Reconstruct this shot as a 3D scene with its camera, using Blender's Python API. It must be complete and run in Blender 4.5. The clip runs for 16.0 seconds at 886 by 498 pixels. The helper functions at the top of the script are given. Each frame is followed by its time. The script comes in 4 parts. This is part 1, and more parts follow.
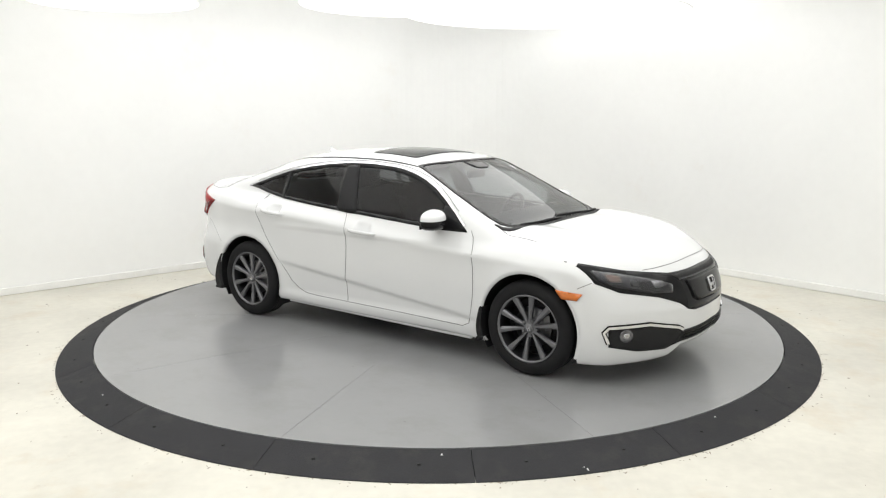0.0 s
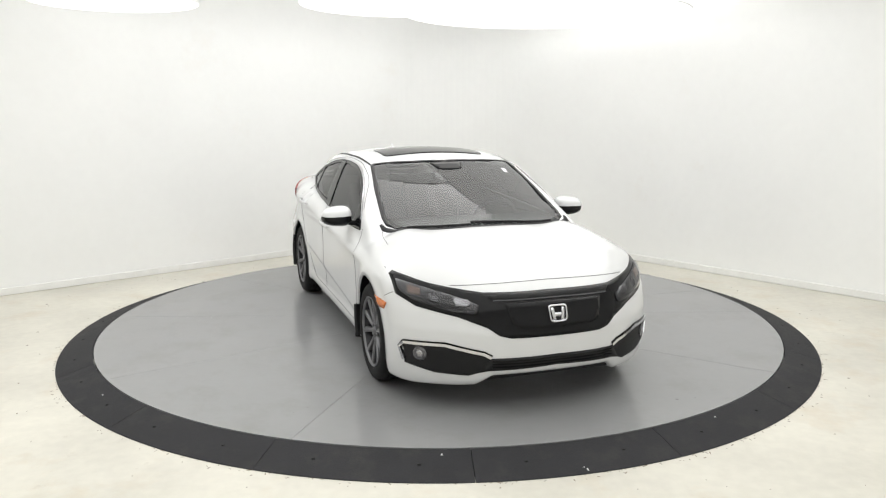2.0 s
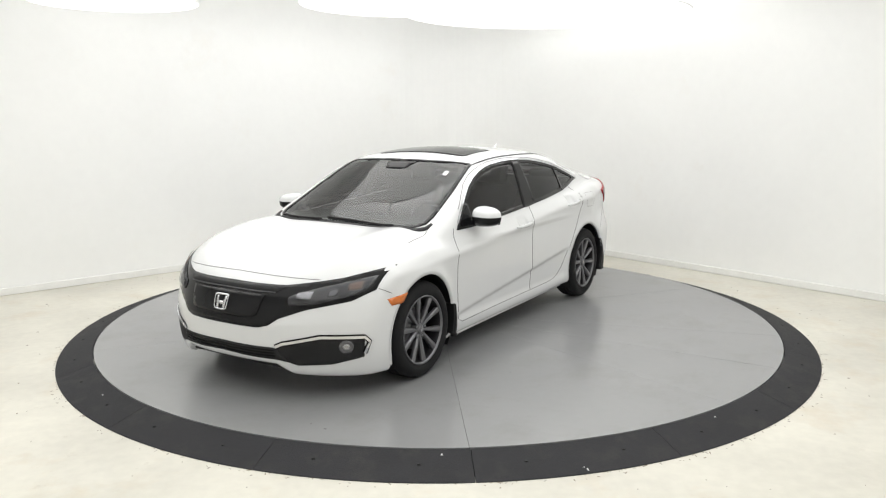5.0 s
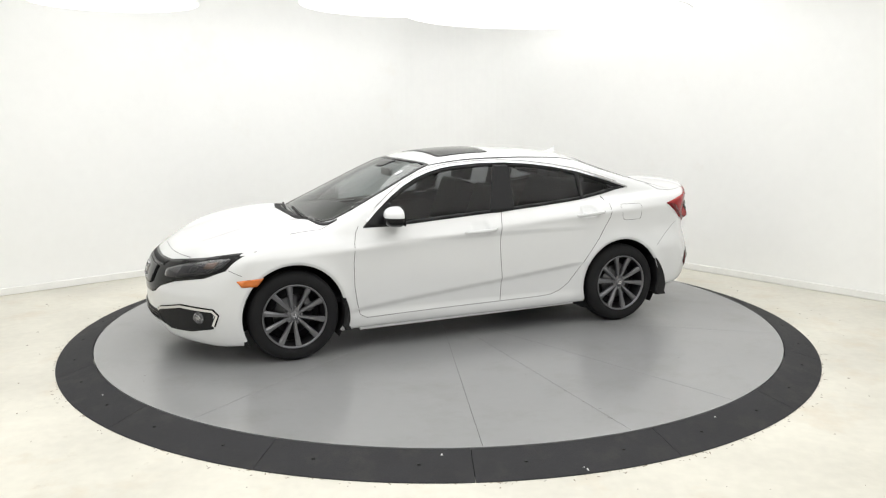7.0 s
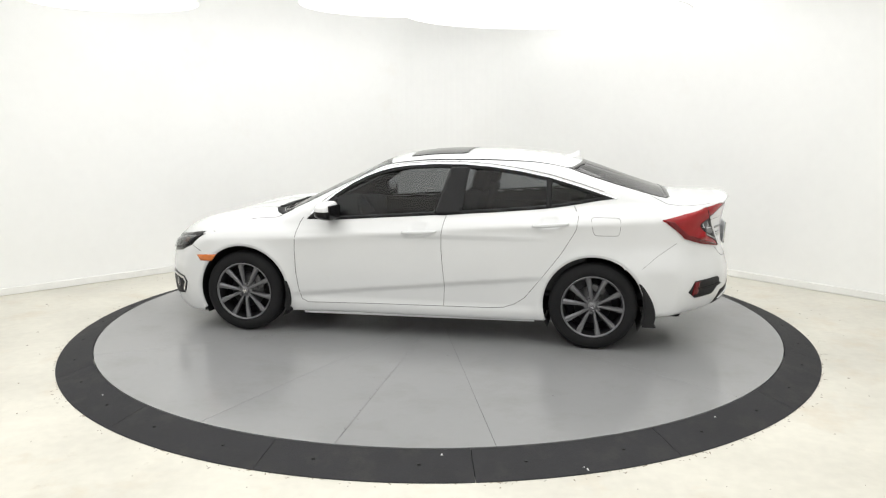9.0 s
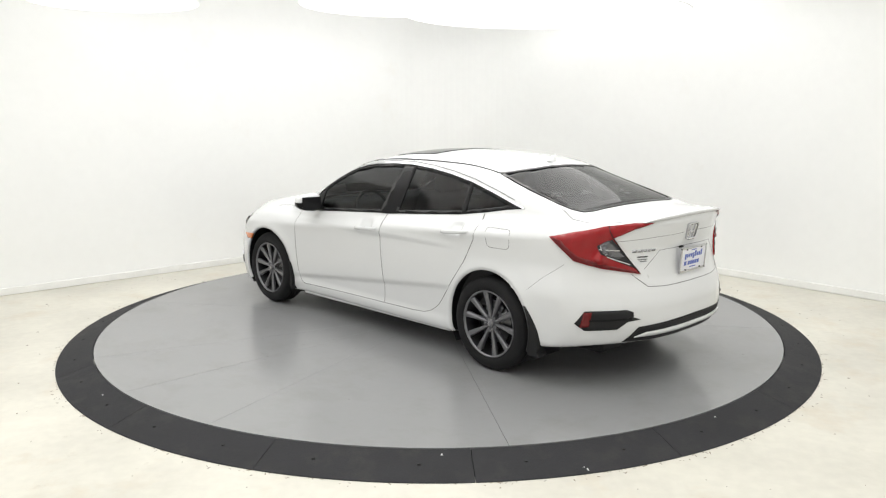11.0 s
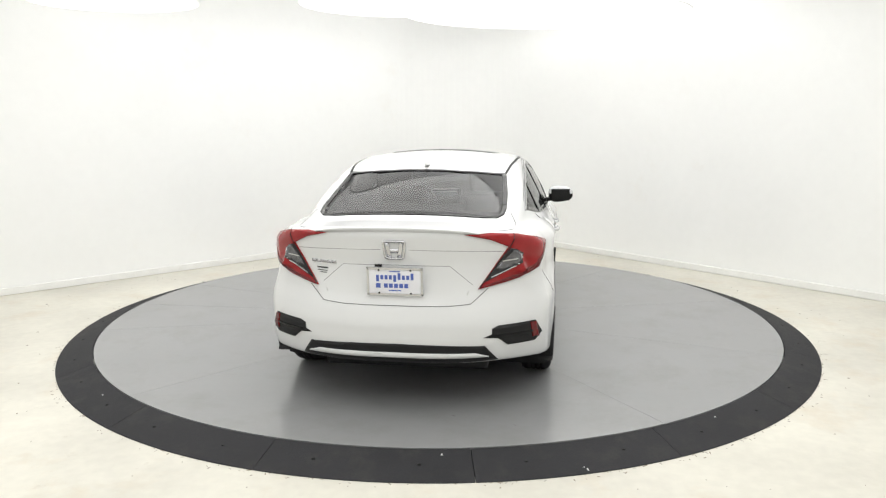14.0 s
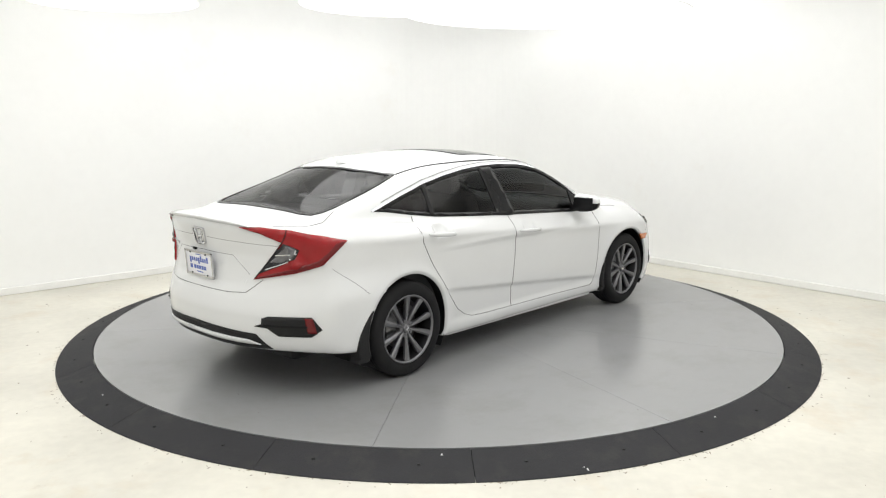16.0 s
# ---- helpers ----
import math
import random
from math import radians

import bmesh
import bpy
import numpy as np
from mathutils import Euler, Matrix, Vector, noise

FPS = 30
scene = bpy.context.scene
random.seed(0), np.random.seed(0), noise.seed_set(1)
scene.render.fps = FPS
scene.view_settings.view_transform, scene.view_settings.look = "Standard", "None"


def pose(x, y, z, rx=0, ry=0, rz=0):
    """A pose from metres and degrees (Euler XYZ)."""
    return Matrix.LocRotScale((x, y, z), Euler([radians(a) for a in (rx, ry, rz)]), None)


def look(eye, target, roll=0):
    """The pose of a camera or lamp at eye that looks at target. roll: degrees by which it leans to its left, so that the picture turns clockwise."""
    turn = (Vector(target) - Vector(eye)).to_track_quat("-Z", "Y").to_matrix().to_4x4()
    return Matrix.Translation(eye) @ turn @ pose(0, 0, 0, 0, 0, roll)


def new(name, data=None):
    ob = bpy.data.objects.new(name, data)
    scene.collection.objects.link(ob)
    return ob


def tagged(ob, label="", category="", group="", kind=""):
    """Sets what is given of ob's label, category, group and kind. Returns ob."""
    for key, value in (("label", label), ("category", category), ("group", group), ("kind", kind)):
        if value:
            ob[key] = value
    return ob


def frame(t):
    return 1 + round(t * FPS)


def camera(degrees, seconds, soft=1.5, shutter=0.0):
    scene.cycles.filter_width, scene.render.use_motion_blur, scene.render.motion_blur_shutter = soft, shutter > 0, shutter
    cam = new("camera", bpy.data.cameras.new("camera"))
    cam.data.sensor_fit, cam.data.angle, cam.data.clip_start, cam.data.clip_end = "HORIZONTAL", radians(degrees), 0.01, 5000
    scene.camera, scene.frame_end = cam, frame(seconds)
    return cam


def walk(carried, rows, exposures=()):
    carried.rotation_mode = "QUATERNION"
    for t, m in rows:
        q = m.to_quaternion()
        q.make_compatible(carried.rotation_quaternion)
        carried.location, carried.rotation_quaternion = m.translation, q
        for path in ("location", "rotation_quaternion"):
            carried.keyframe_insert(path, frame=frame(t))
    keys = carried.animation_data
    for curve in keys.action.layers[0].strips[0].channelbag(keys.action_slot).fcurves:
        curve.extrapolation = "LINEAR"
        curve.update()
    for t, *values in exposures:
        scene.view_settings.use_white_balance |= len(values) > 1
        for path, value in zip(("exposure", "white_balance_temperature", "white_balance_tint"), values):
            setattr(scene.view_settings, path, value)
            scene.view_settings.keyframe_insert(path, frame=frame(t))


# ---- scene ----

from mathutils import geometry

# camera: stands still on a tripod before the turntable
cam = camera(58.617, 16.0, 1.2)
EYE = (0.0, -6.5603, 1.7133)
AIM = (EYE[0] + 10 * math.sin(radians(0.2947)) * math.cos(radians(-10.0245)),
       EYE[1] + 10 * math.cos(radians(0.2947)) * math.cos(radians(-10.0245)),
       EYE[2] + 10 * math.sin(radians(-10.0245)))
CAM_POSE = look(EYE, AIM, -0.141)
walk(cam, [(0.0, CAM_POSE), (16.0, CAM_POSE)], [(0.0, 0.06), (1.0, 0.02), (1.6, -0.03), (4.2, -0.04), (6.3, 0.06), (11.0, 0.08), (16.0, 0.09)])

# ---- light ----
world = bpy.data.worlds.new("world")
scene.world = world
world.use_nodes = True
world.node_tree.nodes["Background"].inputs["Color"].default_value = (0.9, 0.95, 1.0, 1)
world.node_tree.nodes["Background"].inputs["Strength"].default_value = 0.05

FLOOR_Z = -0.085
PLATE_Z = -0.012
CEIL_Z = 3.35
ROOM_TURN = 41.0           # the room's walls stand across the view
NEAR_WALL, FAR_WALL = 3.62, 6.4


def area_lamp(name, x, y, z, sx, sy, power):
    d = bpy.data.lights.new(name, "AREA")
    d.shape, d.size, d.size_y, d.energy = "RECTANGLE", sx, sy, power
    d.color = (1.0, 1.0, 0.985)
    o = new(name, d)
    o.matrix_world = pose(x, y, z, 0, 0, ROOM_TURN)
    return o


# added unseen lamp below nearly the whole ceiling, for even light
area_lamp("added_overhead_lamp", -0.137, -1.96, 3.28, 8.1, 8.1, 272)

# ---- materials ----
def material(name, color, rough=0.5, metal=0.0, coat=0.0, var=0.06, scale=6.0, bump=0.0, bump_scale=60.0,
             spec=0.5, alpha_mix=None, emit=0.0):
    m = bpy.data.materials.new(name)
    m.use_nodes = True
    nt = m.node_tree
    b = nt.nodes["Principled BSDF"]
    b.inputs["Roughness"].default_value = rough
    b.inputs["Metallic"].default_value = metal
    b.inputs["Coat Weight"].default_value = coat
    b.inputs["Coat Roughness"].default_value = 0.04
    b.inputs["Specular IOR Level"].default_value = spec
    b.inputs["Base Color"].default_value = (*color, 1)
    if var > 0:
        tc = nt.nodes.new("ShaderNodeTexCoord")
        n1 = nt.nodes.new("ShaderNodeTexNoise")
        n1.inputs["Scale"].default_value = scale
        n1.inputs["Detail"].default_value = 8
        n2 = nt.nodes.new("ShaderNodeTexNoise")
        n2.inputs["Scale"].default_value = scale * 14
        n2.inputs["Detail"].default_value = 4
        nt.links.new(tc.outputs["Object"], n1.inputs["Vector"])
        nt.links.new(tc.outputs["Object"], n2.inputs["Vector"])
        add = nt.nodes.new("ShaderNodeMath")
        add.operation = "MULTIPLY_ADD"
        add.inputs[1].default_value = 0.35
        nt.links.new(n2.outputs["Fac"], add.inputs[0])
        nt.links.new(n1.outputs["Fac"], add.inputs[2])
        ramp = nt.nodes.new("ShaderNodeValToRGB")
        ramp.color_ramp.elements[0].position = 0.45
        ramp.color_ramp.elements[1].position = 0.95
        ramp.color_ramp.elements[0].color = (*[c * (1 - var) for c in color], 1)
        ramp.color_ramp.elements[1].color = (*[min(1, c * (1 + var)) for c in color], 1)
        nt.links.new(add.outputs[0], ramp.inputs["Fac"])
        nt.links.new(ramp.outputs["Color"], b.inputs["Base Color"])
        rm = nt.nodes.new("ShaderNodeMath")
        rm.operation = "MULTIPLY_ADD"
        rm.inputs[1].default_value = rough * 0.3
        rm.inputs[2].default_value = rough * 0.85
        nt.links.new(n1.outputs["Fac"], rm.inputs[0])
        nt.links.new(rm.outputs[0], b.inputs["Roughness"])
    if bump > 0:
        tc2 = nt.nodes.new("ShaderNodeTexCoord")
        nb = nt.nodes.new("ShaderNodeTexNoise")
        nb.inputs["Scale"].default_value = bump_scale
        nb.inputs["Detail"].default_value = 6
        bp = nt.nodes.new("ShaderNodeBump")
        bp.inputs["Strength"].default_value = bump
        bp.inputs["Distance"].default_value = 0.004
        nt.links.new(tc2.outputs["Object"], nb.inputs["Vector"])
        nt.links.new(nb.outputs["Fac"], bp.inputs["Height"])
        nt.links.new(bp.outputs["Normal"], b.inputs["Normal"])
    if emit > 0:
        b.inputs["Emission Color"].default_value = (1.0, 0.99, 0.97, 1)
        b.inputs["Emission Strength"].default_value = emit
    return m


def glass(name, tint, rough=0.0, ior=1.5):
    """Thin tinted glazing: dyed see-through film with a mirror sheen at grazing angles."""
    m = bpy.data.materials.new(name)
    m.use_nodes = True
    nt = m.node_tree
    nt.nodes.remove(nt.nodes["Principled BSDF"])
    out = nt.nodes["Material Output"]
    tr = nt.nodes.new("ShaderNodeBsdfTransparent")
    tr.inputs["Color"].default_value = (*tint, 1)
    gl = nt.nodes.new("ShaderNodeBsdfGlossy")
    gl.inputs["Roughness"].default_value = rough
    fr = nt.nodes.new("ShaderNodeFresnel")
    fr.inputs["IOR"].default_value = ior
    mx = nt.nodes.new("ShaderNodeMixShader")
    nt.links.new(fr.outputs["Fac"], mx.inputs["Fac"])
    nt.links.new(tr.outputs[0], mx.inputs[1])
    nt.links.new(gl.outputs[0], mx.inputs[2])
    nt.links.new(mx.outputs[0], out.inputs["Surface"])
    return m


M_WALL = material("wall_paint", (0.89, 0.895, 0.885), 0.85, var=0.025, scale=0.8, bump=0.1, bump_scale=90)
M_CEIL = material("ceiling_paint", (0.90, 0.90, 0.90), 0.9, var=0.02, scale=1.0)
M_FLOOR = material("floor_paint", (0.645, 0.625, 0.555), 0.55, var=0.13, scale=1.1, bump=0.2, bump_scale=25)


def stain(m, color, scale, lo, hi, amount):
    """Soft-edged blotches of another colour over a material's own."""
    nt = m.node_tree
    b = nt.nodes["Principled BSDF"]
    own = b.inputs["Base Color"].links[0].from_socket
    tc = nt.nodes.new("ShaderNodeTexCoord")
    n = nt.nodes.new("ShaderNodeTexNoise")
    n.inputs["Scale"].default_value = scale
    n.inputs["Detail"].default_value = 10
    n.inputs["Roughness"].default_value = 0.68
    nt.links.new(tc.outputs["Object"], n.inputs["Vector"])
    r = nt.nodes.new("ShaderNodeMapRange")
    r.inputs["From Min"].default_value, r.inputs["From Max"].default_value = lo, hi
    r.inputs["To Max"].default_value = amount
    nt.links.new(n.outputs["Fac"], r.inputs["Value"])
    mx = nt.nodes.new("ShaderNodeMixRGB")
    mx.inputs["Color2"].default_value = (*color, 1)
    nt.links.new(r.outputs["Result"], mx.inputs["Fac"])
    nt.links.new(own, mx.inputs["Color1"])
    nt.links.new(mx.outputs["Color"], b.inputs["Base Color"])


stain(M_FLOOR, (0.56, 0.46, 0.33), 1.7, 0.54, 0.72, 0.42)
stain(M_FLOOR, (0.42, 0.38, 0.31), 9.0, 0.62, 0.75, 0.35)
stain(M_WALL, (0.80, 0.76, 0.70), 1.3, 0.60, 0.78, 0.35)
M_BASE = material("baseboard_paint", (0.84, 0.84, 0.82), 0.6, var=0.05, scale=4)
M_PLATE = material("grey_painted_steel", (0.265, 0.267, 0.272), 0.20, var=0.03, scale=1.1)
stain(M_PLATE, (0.20, 0.20, 0.19), 1.9, 0.50, 0.74, 0.45)
M_SEAM = material("joint_dirt", (0.13, 0.13, 0.13), 0.8, var=0.1)
M_RUBBER = material("ramp_rubber", (0.026, 0.026, 0.029), 0.75, spec=0.25, var=0.2, scale=5, bump=0.5, bump_scale=160)
M_PAINT = material("white_car_paint", (0.705, 0.712, 0.72), 0.20, coat=0.4, var=0.008, scale=3)
M_BLACK = material("gloss_black_trim", (0.010, 0.010, 0.011), 0.12, coat=0.0, spec=0.18, var=0.1)
M_MATT = material("matt_black_plastic", (0.012, 0.012, 0.013), 0.6, spec=0.28, var=0.2, scale=20, bump=0.2, bump_scale=300)
M_DARKGREY = material("satin_grey_trim", (0.045, 0.045, 0.048), 0.35, var=0.1)
M_TYRE = material("tyre_rubber", (0.012, 0.012, 0.013), 0.75, spec=0.22, var=0.2, scale=20, bump=0.3, bump_scale=120)
M_RIM = material("machined_grey_alloy", (0.175, 0.175, 0.185), 0.36, metal=0.7, var=0.08, scale=15)
M_RIMDARK = material("dark_grey_alloy", (0.035, 0.035, 0.038), 0.4, metal=0.7, var=0.1, scale=15)
M_STEEL = material("brake_steel", (0.13, 0.13, 0.135), 0.35, metal=1.0, var=0.15, scale=30)
M_CHROME = material("chrome", (0.60, 0.60, 0.62), 0.10, metal=1.0, var=0.0)
M_GAP = material("shut_line", (0.11, 0.11, 0.11), 0.7, var=0.0)
M_GLASS = glass("windscreen_glass", (0.62, 0.68, 0.68), ior=1.72)
M_TINT = glass("tinted_glass", (0.38, 0.39, 0.40), ior=1.38)
M_RTINT = glass("rear_tinted_glass", (0.46, 0.46, 0.48), ior=1.33)
M_LENS = glass("clear_lens", (0.78, 0.78, 0.80))
M_SEAT = material("charcoal_cloth", (0.035, 0.035, 0.037), 0.9, spec=0.2, var=0.15, scale=9)
M_GREYLINING = material("grey_headliner", (0.22, 0.22, 0.22), 0.9, var=0.05)
M_DASH = material("dashboard_plastic", (0.04, 0.04, 0.042), 0.65, var=0.15, scale=20)
M_RED = material("red_lens", (0.28, 0.006, 0.009), 0.2, coat=0.15, spec=0.35, var=0.12, scale=14)
M_REDDK = material("dark_red_lens", (0.13, 0.004, 0.006), 0.2, coat=0.15, spec=0.35, var=0.1, scale=20)
M_SILVER = material("lamp_reflector", (0.40, 0.40, 0.41), 0.25, metal=0.8, var=0.6, scale=22)
M_AMBER = material("amber_lens", (0.62, 0.16, 0.02), 0.2, coat=0.6, var=0.15, scale=30)
M_STEELDK = material("dark_lamp_bowl", (0.16, 0.16, 0.17), 0.25, metal=0.7, var=0.4, scale=30)
M_DULLAMBER = material("dull_amber", (0.30, 0.20, 0.16), 0.3, var=0.3, scale=30)
M_SMOKE = material("smoked_housing", (0.055, 0.055, 0.06), 0.3, spec=0.4, coat=0.0, var=0.3, scale=12)
M_WHITE = material("white_plate_paint", (0.82, 0.82, 0.86), 0.35, var=0.02)
M_BLUE = material("blue_print", (0.08, 0.13, 0.45), 0.5, var=0.05)
M_GREYPRINT = material("grey_badge", (0.45, 0.45, 0.46), 0.25, metal=0.6, var=0.05)
M_LIGHT = material("glowing_fabric", (0.9, 0.9, 0.9), 0.8, var=0.0, emit=1.65)
M_DIRT = material("brown_dirt", (0.25, 0.21, 0.16), 0.9, var=0.2)
M_MARK = material("white_scuff", (0.75, 0.75, 0.73), 0.7, var=0.1)


stain(M_RUBBER, (0.055, 0.053, 0.05), 6.0, 0.52, 0.75, 0.6)


# ---- helpers of this scene ----
def mesh_from(name, verts, faces, mat, smooth=True):
    me = bpy.data.meshes.new(name)
    me.from_pydata([tuple(v) for v in verts], [], [tuple(f) for f in faces])
    me.materials.append(mat)
    if smooth:
        me.polygons.foreach_set("use_smooth", [True] * len(me.polygons))
    me.update()
    return me


def part(name, data, material_, parent, label=""):
    """Links a bmesh or mesh as one mesh object under a thing or a part."""
    if isinstance(data, bmesh.types.BMesh):
        me = bpy.data.meshes.new(name)
        data.to_mesh(me)
        data.free()
        me.materials.append(material_)
    else:
        me = data
    o = new(name, me)
    if parent is not None:
        o.parent = parent
    return tagged(o, label)


def box_bm(sx, sy, sz, at=(0, 0, 0), bevel=0.0, seg=2, rot=None):
    bm = bmesh.new()
    m = Matrix.Translation(at)
    if rot is not None:
        m = m @ rot
    bmesh.ops.create_cube(bm, size=1, matrix=m @ Matrix.Diagonal((sx, sy, sz, 1)))
    if bevel:
        bmesh.ops.bevel(bm, geom=bm.edges[:], offset=bevel, segments=seg, profile=0.7, affect="EDGES")
        for f in bm.faces:
            f.smooth = True
    return bm


def lathe(profile, n, axis="y"):
    """Verts and faces of a profile of (radius, along) turned about an axis."""
    verts, faces = [], []
    k = len(profile)
    for i in range(n):
        a = 2 * math.pi * i / n
        for r, s in profile:
            if axis == "y":
                verts.append((r * math.cos(a), s, r * math.sin(a)))
            else:
                verts.append((r * math.cos(a), r * math.sin(a), s))
    for i in range(n):
        j = (i + 1) % n
        for q in range(k - 1):
            faces.append((i * k + q, i * k + q + 1, j * k + q + 1, j * k + q))
    return verts, faces


# ---- room ----
RT = Matrix.Rotation(radians(ROOM_TURN), 4, "Z")


def room_outline(grow):
    """The room's plan, with a rounded far corner, grown outwards by grow."""
    n, f, r = NEAR_WALL + grow, FAR_WALL + grow, 1.25 + grow
    pts = [(-f, -f), (n, -f)]
    for i in range(25):
        a = radians(90 * i / 24)
        pts.append((n - r + r * math.cos(a), n - r + r * math.sin(a)))
    pts.append((-f, n))
    return [(RT @ Vector((x, y, 0))).xy for x, y in pts]


def wall_piece(name, i0, i1, z0, z1, t0, t1, mat):
    """A run of wall from outline point i0 to i1, standing from z0 to z1, between two growths."""
    a, b = room_outline(t0), room_outline(t1)
    n = len(a)
    ids = [(i0 + k) % n for k in range((i1 - i0) % n + 1)]
    verts, faces = [], []
    for i in ids:
        for src in (a, b):
            for z in (z0, z1):
                verts.append((src[i][0], src[i][1], z))
    for k in range(len(ids) - 1):
        o, p_ = 4 * k, 4 * (k + 1)
        faces += [(o, p_, p_ + 1, o + 1), (o + 2, o + 3, p_ + 3, p_ + 2), (o + 1, p_ + 1, p_ + 3, o + 3),
                  (o, o + 2, p_ + 2, p_)]
    faces += [(0, 1, 3, 2), tuple(4 * (len(ids) - 1) + q for q in (0, 2, 3, 1))]
    return new(name, mesh_from(name, verts, faces, mat, False))


def build_room():
    # outline: 0 back-left, 1 right-near, 2..26 rounded corner, 27 left-near
    tagged(wall_piece("wall_north", 1, 27, FLOOR_Z, CEIL_Z, 0.0, 0.15, M_WALL),
           "white painted studio wall with a rounded corner", "wall", kind="structure")
    tagged(wall_piece("wall_south", 0, 1, FLOOR_Z, CEIL_Z, 0.0, 0.15, M_WALL), "white painted wall", "wall", kind="structure")
    tagged(wall_piece("wall_west", 27, 28, FLOOR_Z, CEIL_Z, 0.0, 0.15, M_WALL), "white painted wall", "wall", kind="structure")
    bb = wall_piece("baseboard", 1, 27, FLOOR_Z, FLOOR_Z + 0.075, -0.022, -0.001, M_BASE)
    bev = bb.modifiers.new("bevel", "BEVEL")
    bev.width, bev.segments = 0.008, 2
    tagged(bb, "scuffed white painted baseboard along the wall", "baseboard", kind="structure")
    pts = room_outline(0.15)
    top = room_outline(0.15)
    verts = [(x, y, FLOOR_Z) for x, y in pts] + [(x, y, FLOOR_Z - 0.1) for x, y in pts]
    n = len(pts)
    sides = [(i, i + n, (i + 1) % n + n, (i + 1) % n) for i in range(n)]
    tagged(new("floor", mesh_from("floor", verts, [tuple(range(n)), tuple(range(2 * n - 1, n - 1, -1))] + sides, M_FLOOR, False)),
           "cream painted concrete floor with faint stains and dirt", "floor", kind="structure")
    # unseen white ceiling, added so that light bounces back down
    verts = [(x, y, CEIL_Z + 0.1) for x, y in top] + [(x, y, CEIL_Z) for x, y in top]
    tagged(new("ceiling", mesh_from("ceiling", verts, [tuple(range(n)), tuple(range(2 * n - 1, n - 1, -1))] + sides, M_CEIL, False)),
           "unseen white ceiling added to bounce light", "ceiling", kind="structure")


def floor_specks():
    """Grit and small dirt marks lying on the painted floor."""
    rnd = random.Random(11)
    bm = bmesh.new()
    n = 0
    while n < 240:
        x, y = rnd.uniform(-4.4, 4.4), rnd.uniform(-5.2, 4.0)
        q = RT.inverted() @ Vector((x, y, 0))
        if math.hypot(x, y) < 3.02 or q.x > NEAR_WALL - 0.05 or q.y > NEAR_WALL - 0.05:
            continue
        k = rnd.random() ** 3
        bmesh.ops.create_icosphere(bm, subdivisions=1, radius=1.0, matrix=pose(x, y, FLOOR_Z + 0.001, 0, 0, rnd.uniform(0, 180))
                                   @ Matrix.Diagonal((0.003 + 0.010 * k, 0.003 + 0.006 * k, 0.0015, 1)))
        n += 1
    for _ in range(420):
        a, r = rnd.uniform(0, 6.283), RING_OUT + 0.004 + 0.06 * rnd.random() ** 3
        bmesh.ops.create_icosphere(bm, subdivisions=1, radius=1.0, matrix=pose(r * math.cos(a), r * math.sin(a), FLOOR_Z + 0.0005, 0, 0, rnd.uniform(0, 180))
                                   @ Matrix.Diagonal((rnd.uniform(0.003, 0.014), rnd.uniform(0.002, 0.005), 0.001, 1)))
    tagged(part("floor_grit", bm, M_DIRT, None), "brown grit and dirt specks on the floor", "dirt", kind="stuff")


def ceiling_disc(x, y, z, r):
    lamp = new("ceiling_light")
    lamp.matrix_world = pose(x, y, z)
    prof = [(0.001, -0.0)] + [(r * q, 0.0) for q in (0.5, 0.9, 0.985)] + [(r, 0.006), (r, 0.014), (0.001, 0.014)]
    v, f = lathe(prof, 72, "z")
    part("diffuser", mesh_from("diffuser", v, f, M_LIGHT), M_LIGHT, lamp, "glowing white fabric")
    v, f = lathe([(r + 0.002, 0.004), (r + 0.008, 0.004), (r + 0.008, 0.018), (r + 0.002, 0.018), (r + 0.002, 0.004)], 72, "z")
    part("rim", mesh_from("rim", v, f, M_CEIL), M_CEIL, lamp)
    for a in (0.5, 2.6, 4.7):
        bm = bmesh.new()
        bmesh.ops.create_cone(bm, cap_ends=True, segments=8, radius1=0.006, radius2=0.006, depth=CEIL_Z - z - 0.014,
                              matrix=Matrix.Translation((r * 0.7 * math.cos(a), r * 0.7 * math.sin(a), 0.014 + (CEIL_Z - z - 0.014) / 2)))
        part("hanger", bm, M_CEIL, lamp)
    return tagged(lamp, "large round glowing white fabric ceiling light", "ceiling light", "round ceiling lights")


# ---- turntable ----
PLATE_R, RING_IN, RING_OUT = 2.7155, 2.722, 2.968


def wedge(r0, r1, a0, a1, z_of_r, bottom, n, lip=0.004):
    """A ring or pie segment between two radii and angles, in degrees, with a chamfered top edge."""
    verts, faces = [], []
    rs = [r0, r0 + lip, r1 - lip, r1]
    for i in range(n + 1):
        a = radians(a0 + (a1 - a0) * i / n)
        c, s = math.cos(a), math.sin(a)
        e = lip if i in (0, n) else 0.0
        for q, r in enumerate(rs):
            dz = -lip * 0.6 if q in (0, 3) or e else 0.0
            verts.append((r * c, r * s, z_of_r(r) + dz))
        verts.append((r1 * c, r1 * s, bottom))
        verts.append((r0 * c, r0 * s, bottom))
    for i in range(n):
        o, p_ = 6 * i, 6 * (i + 1)
        for q in range(6):
            w = (q + 1) % 6
            faces.append((o + q, o + w, p_ + w, p_ + q))
    faces += [tuple(range(5, -1, -1)), tuple(6 * n + q for q in range(6))]
    return verts, faces


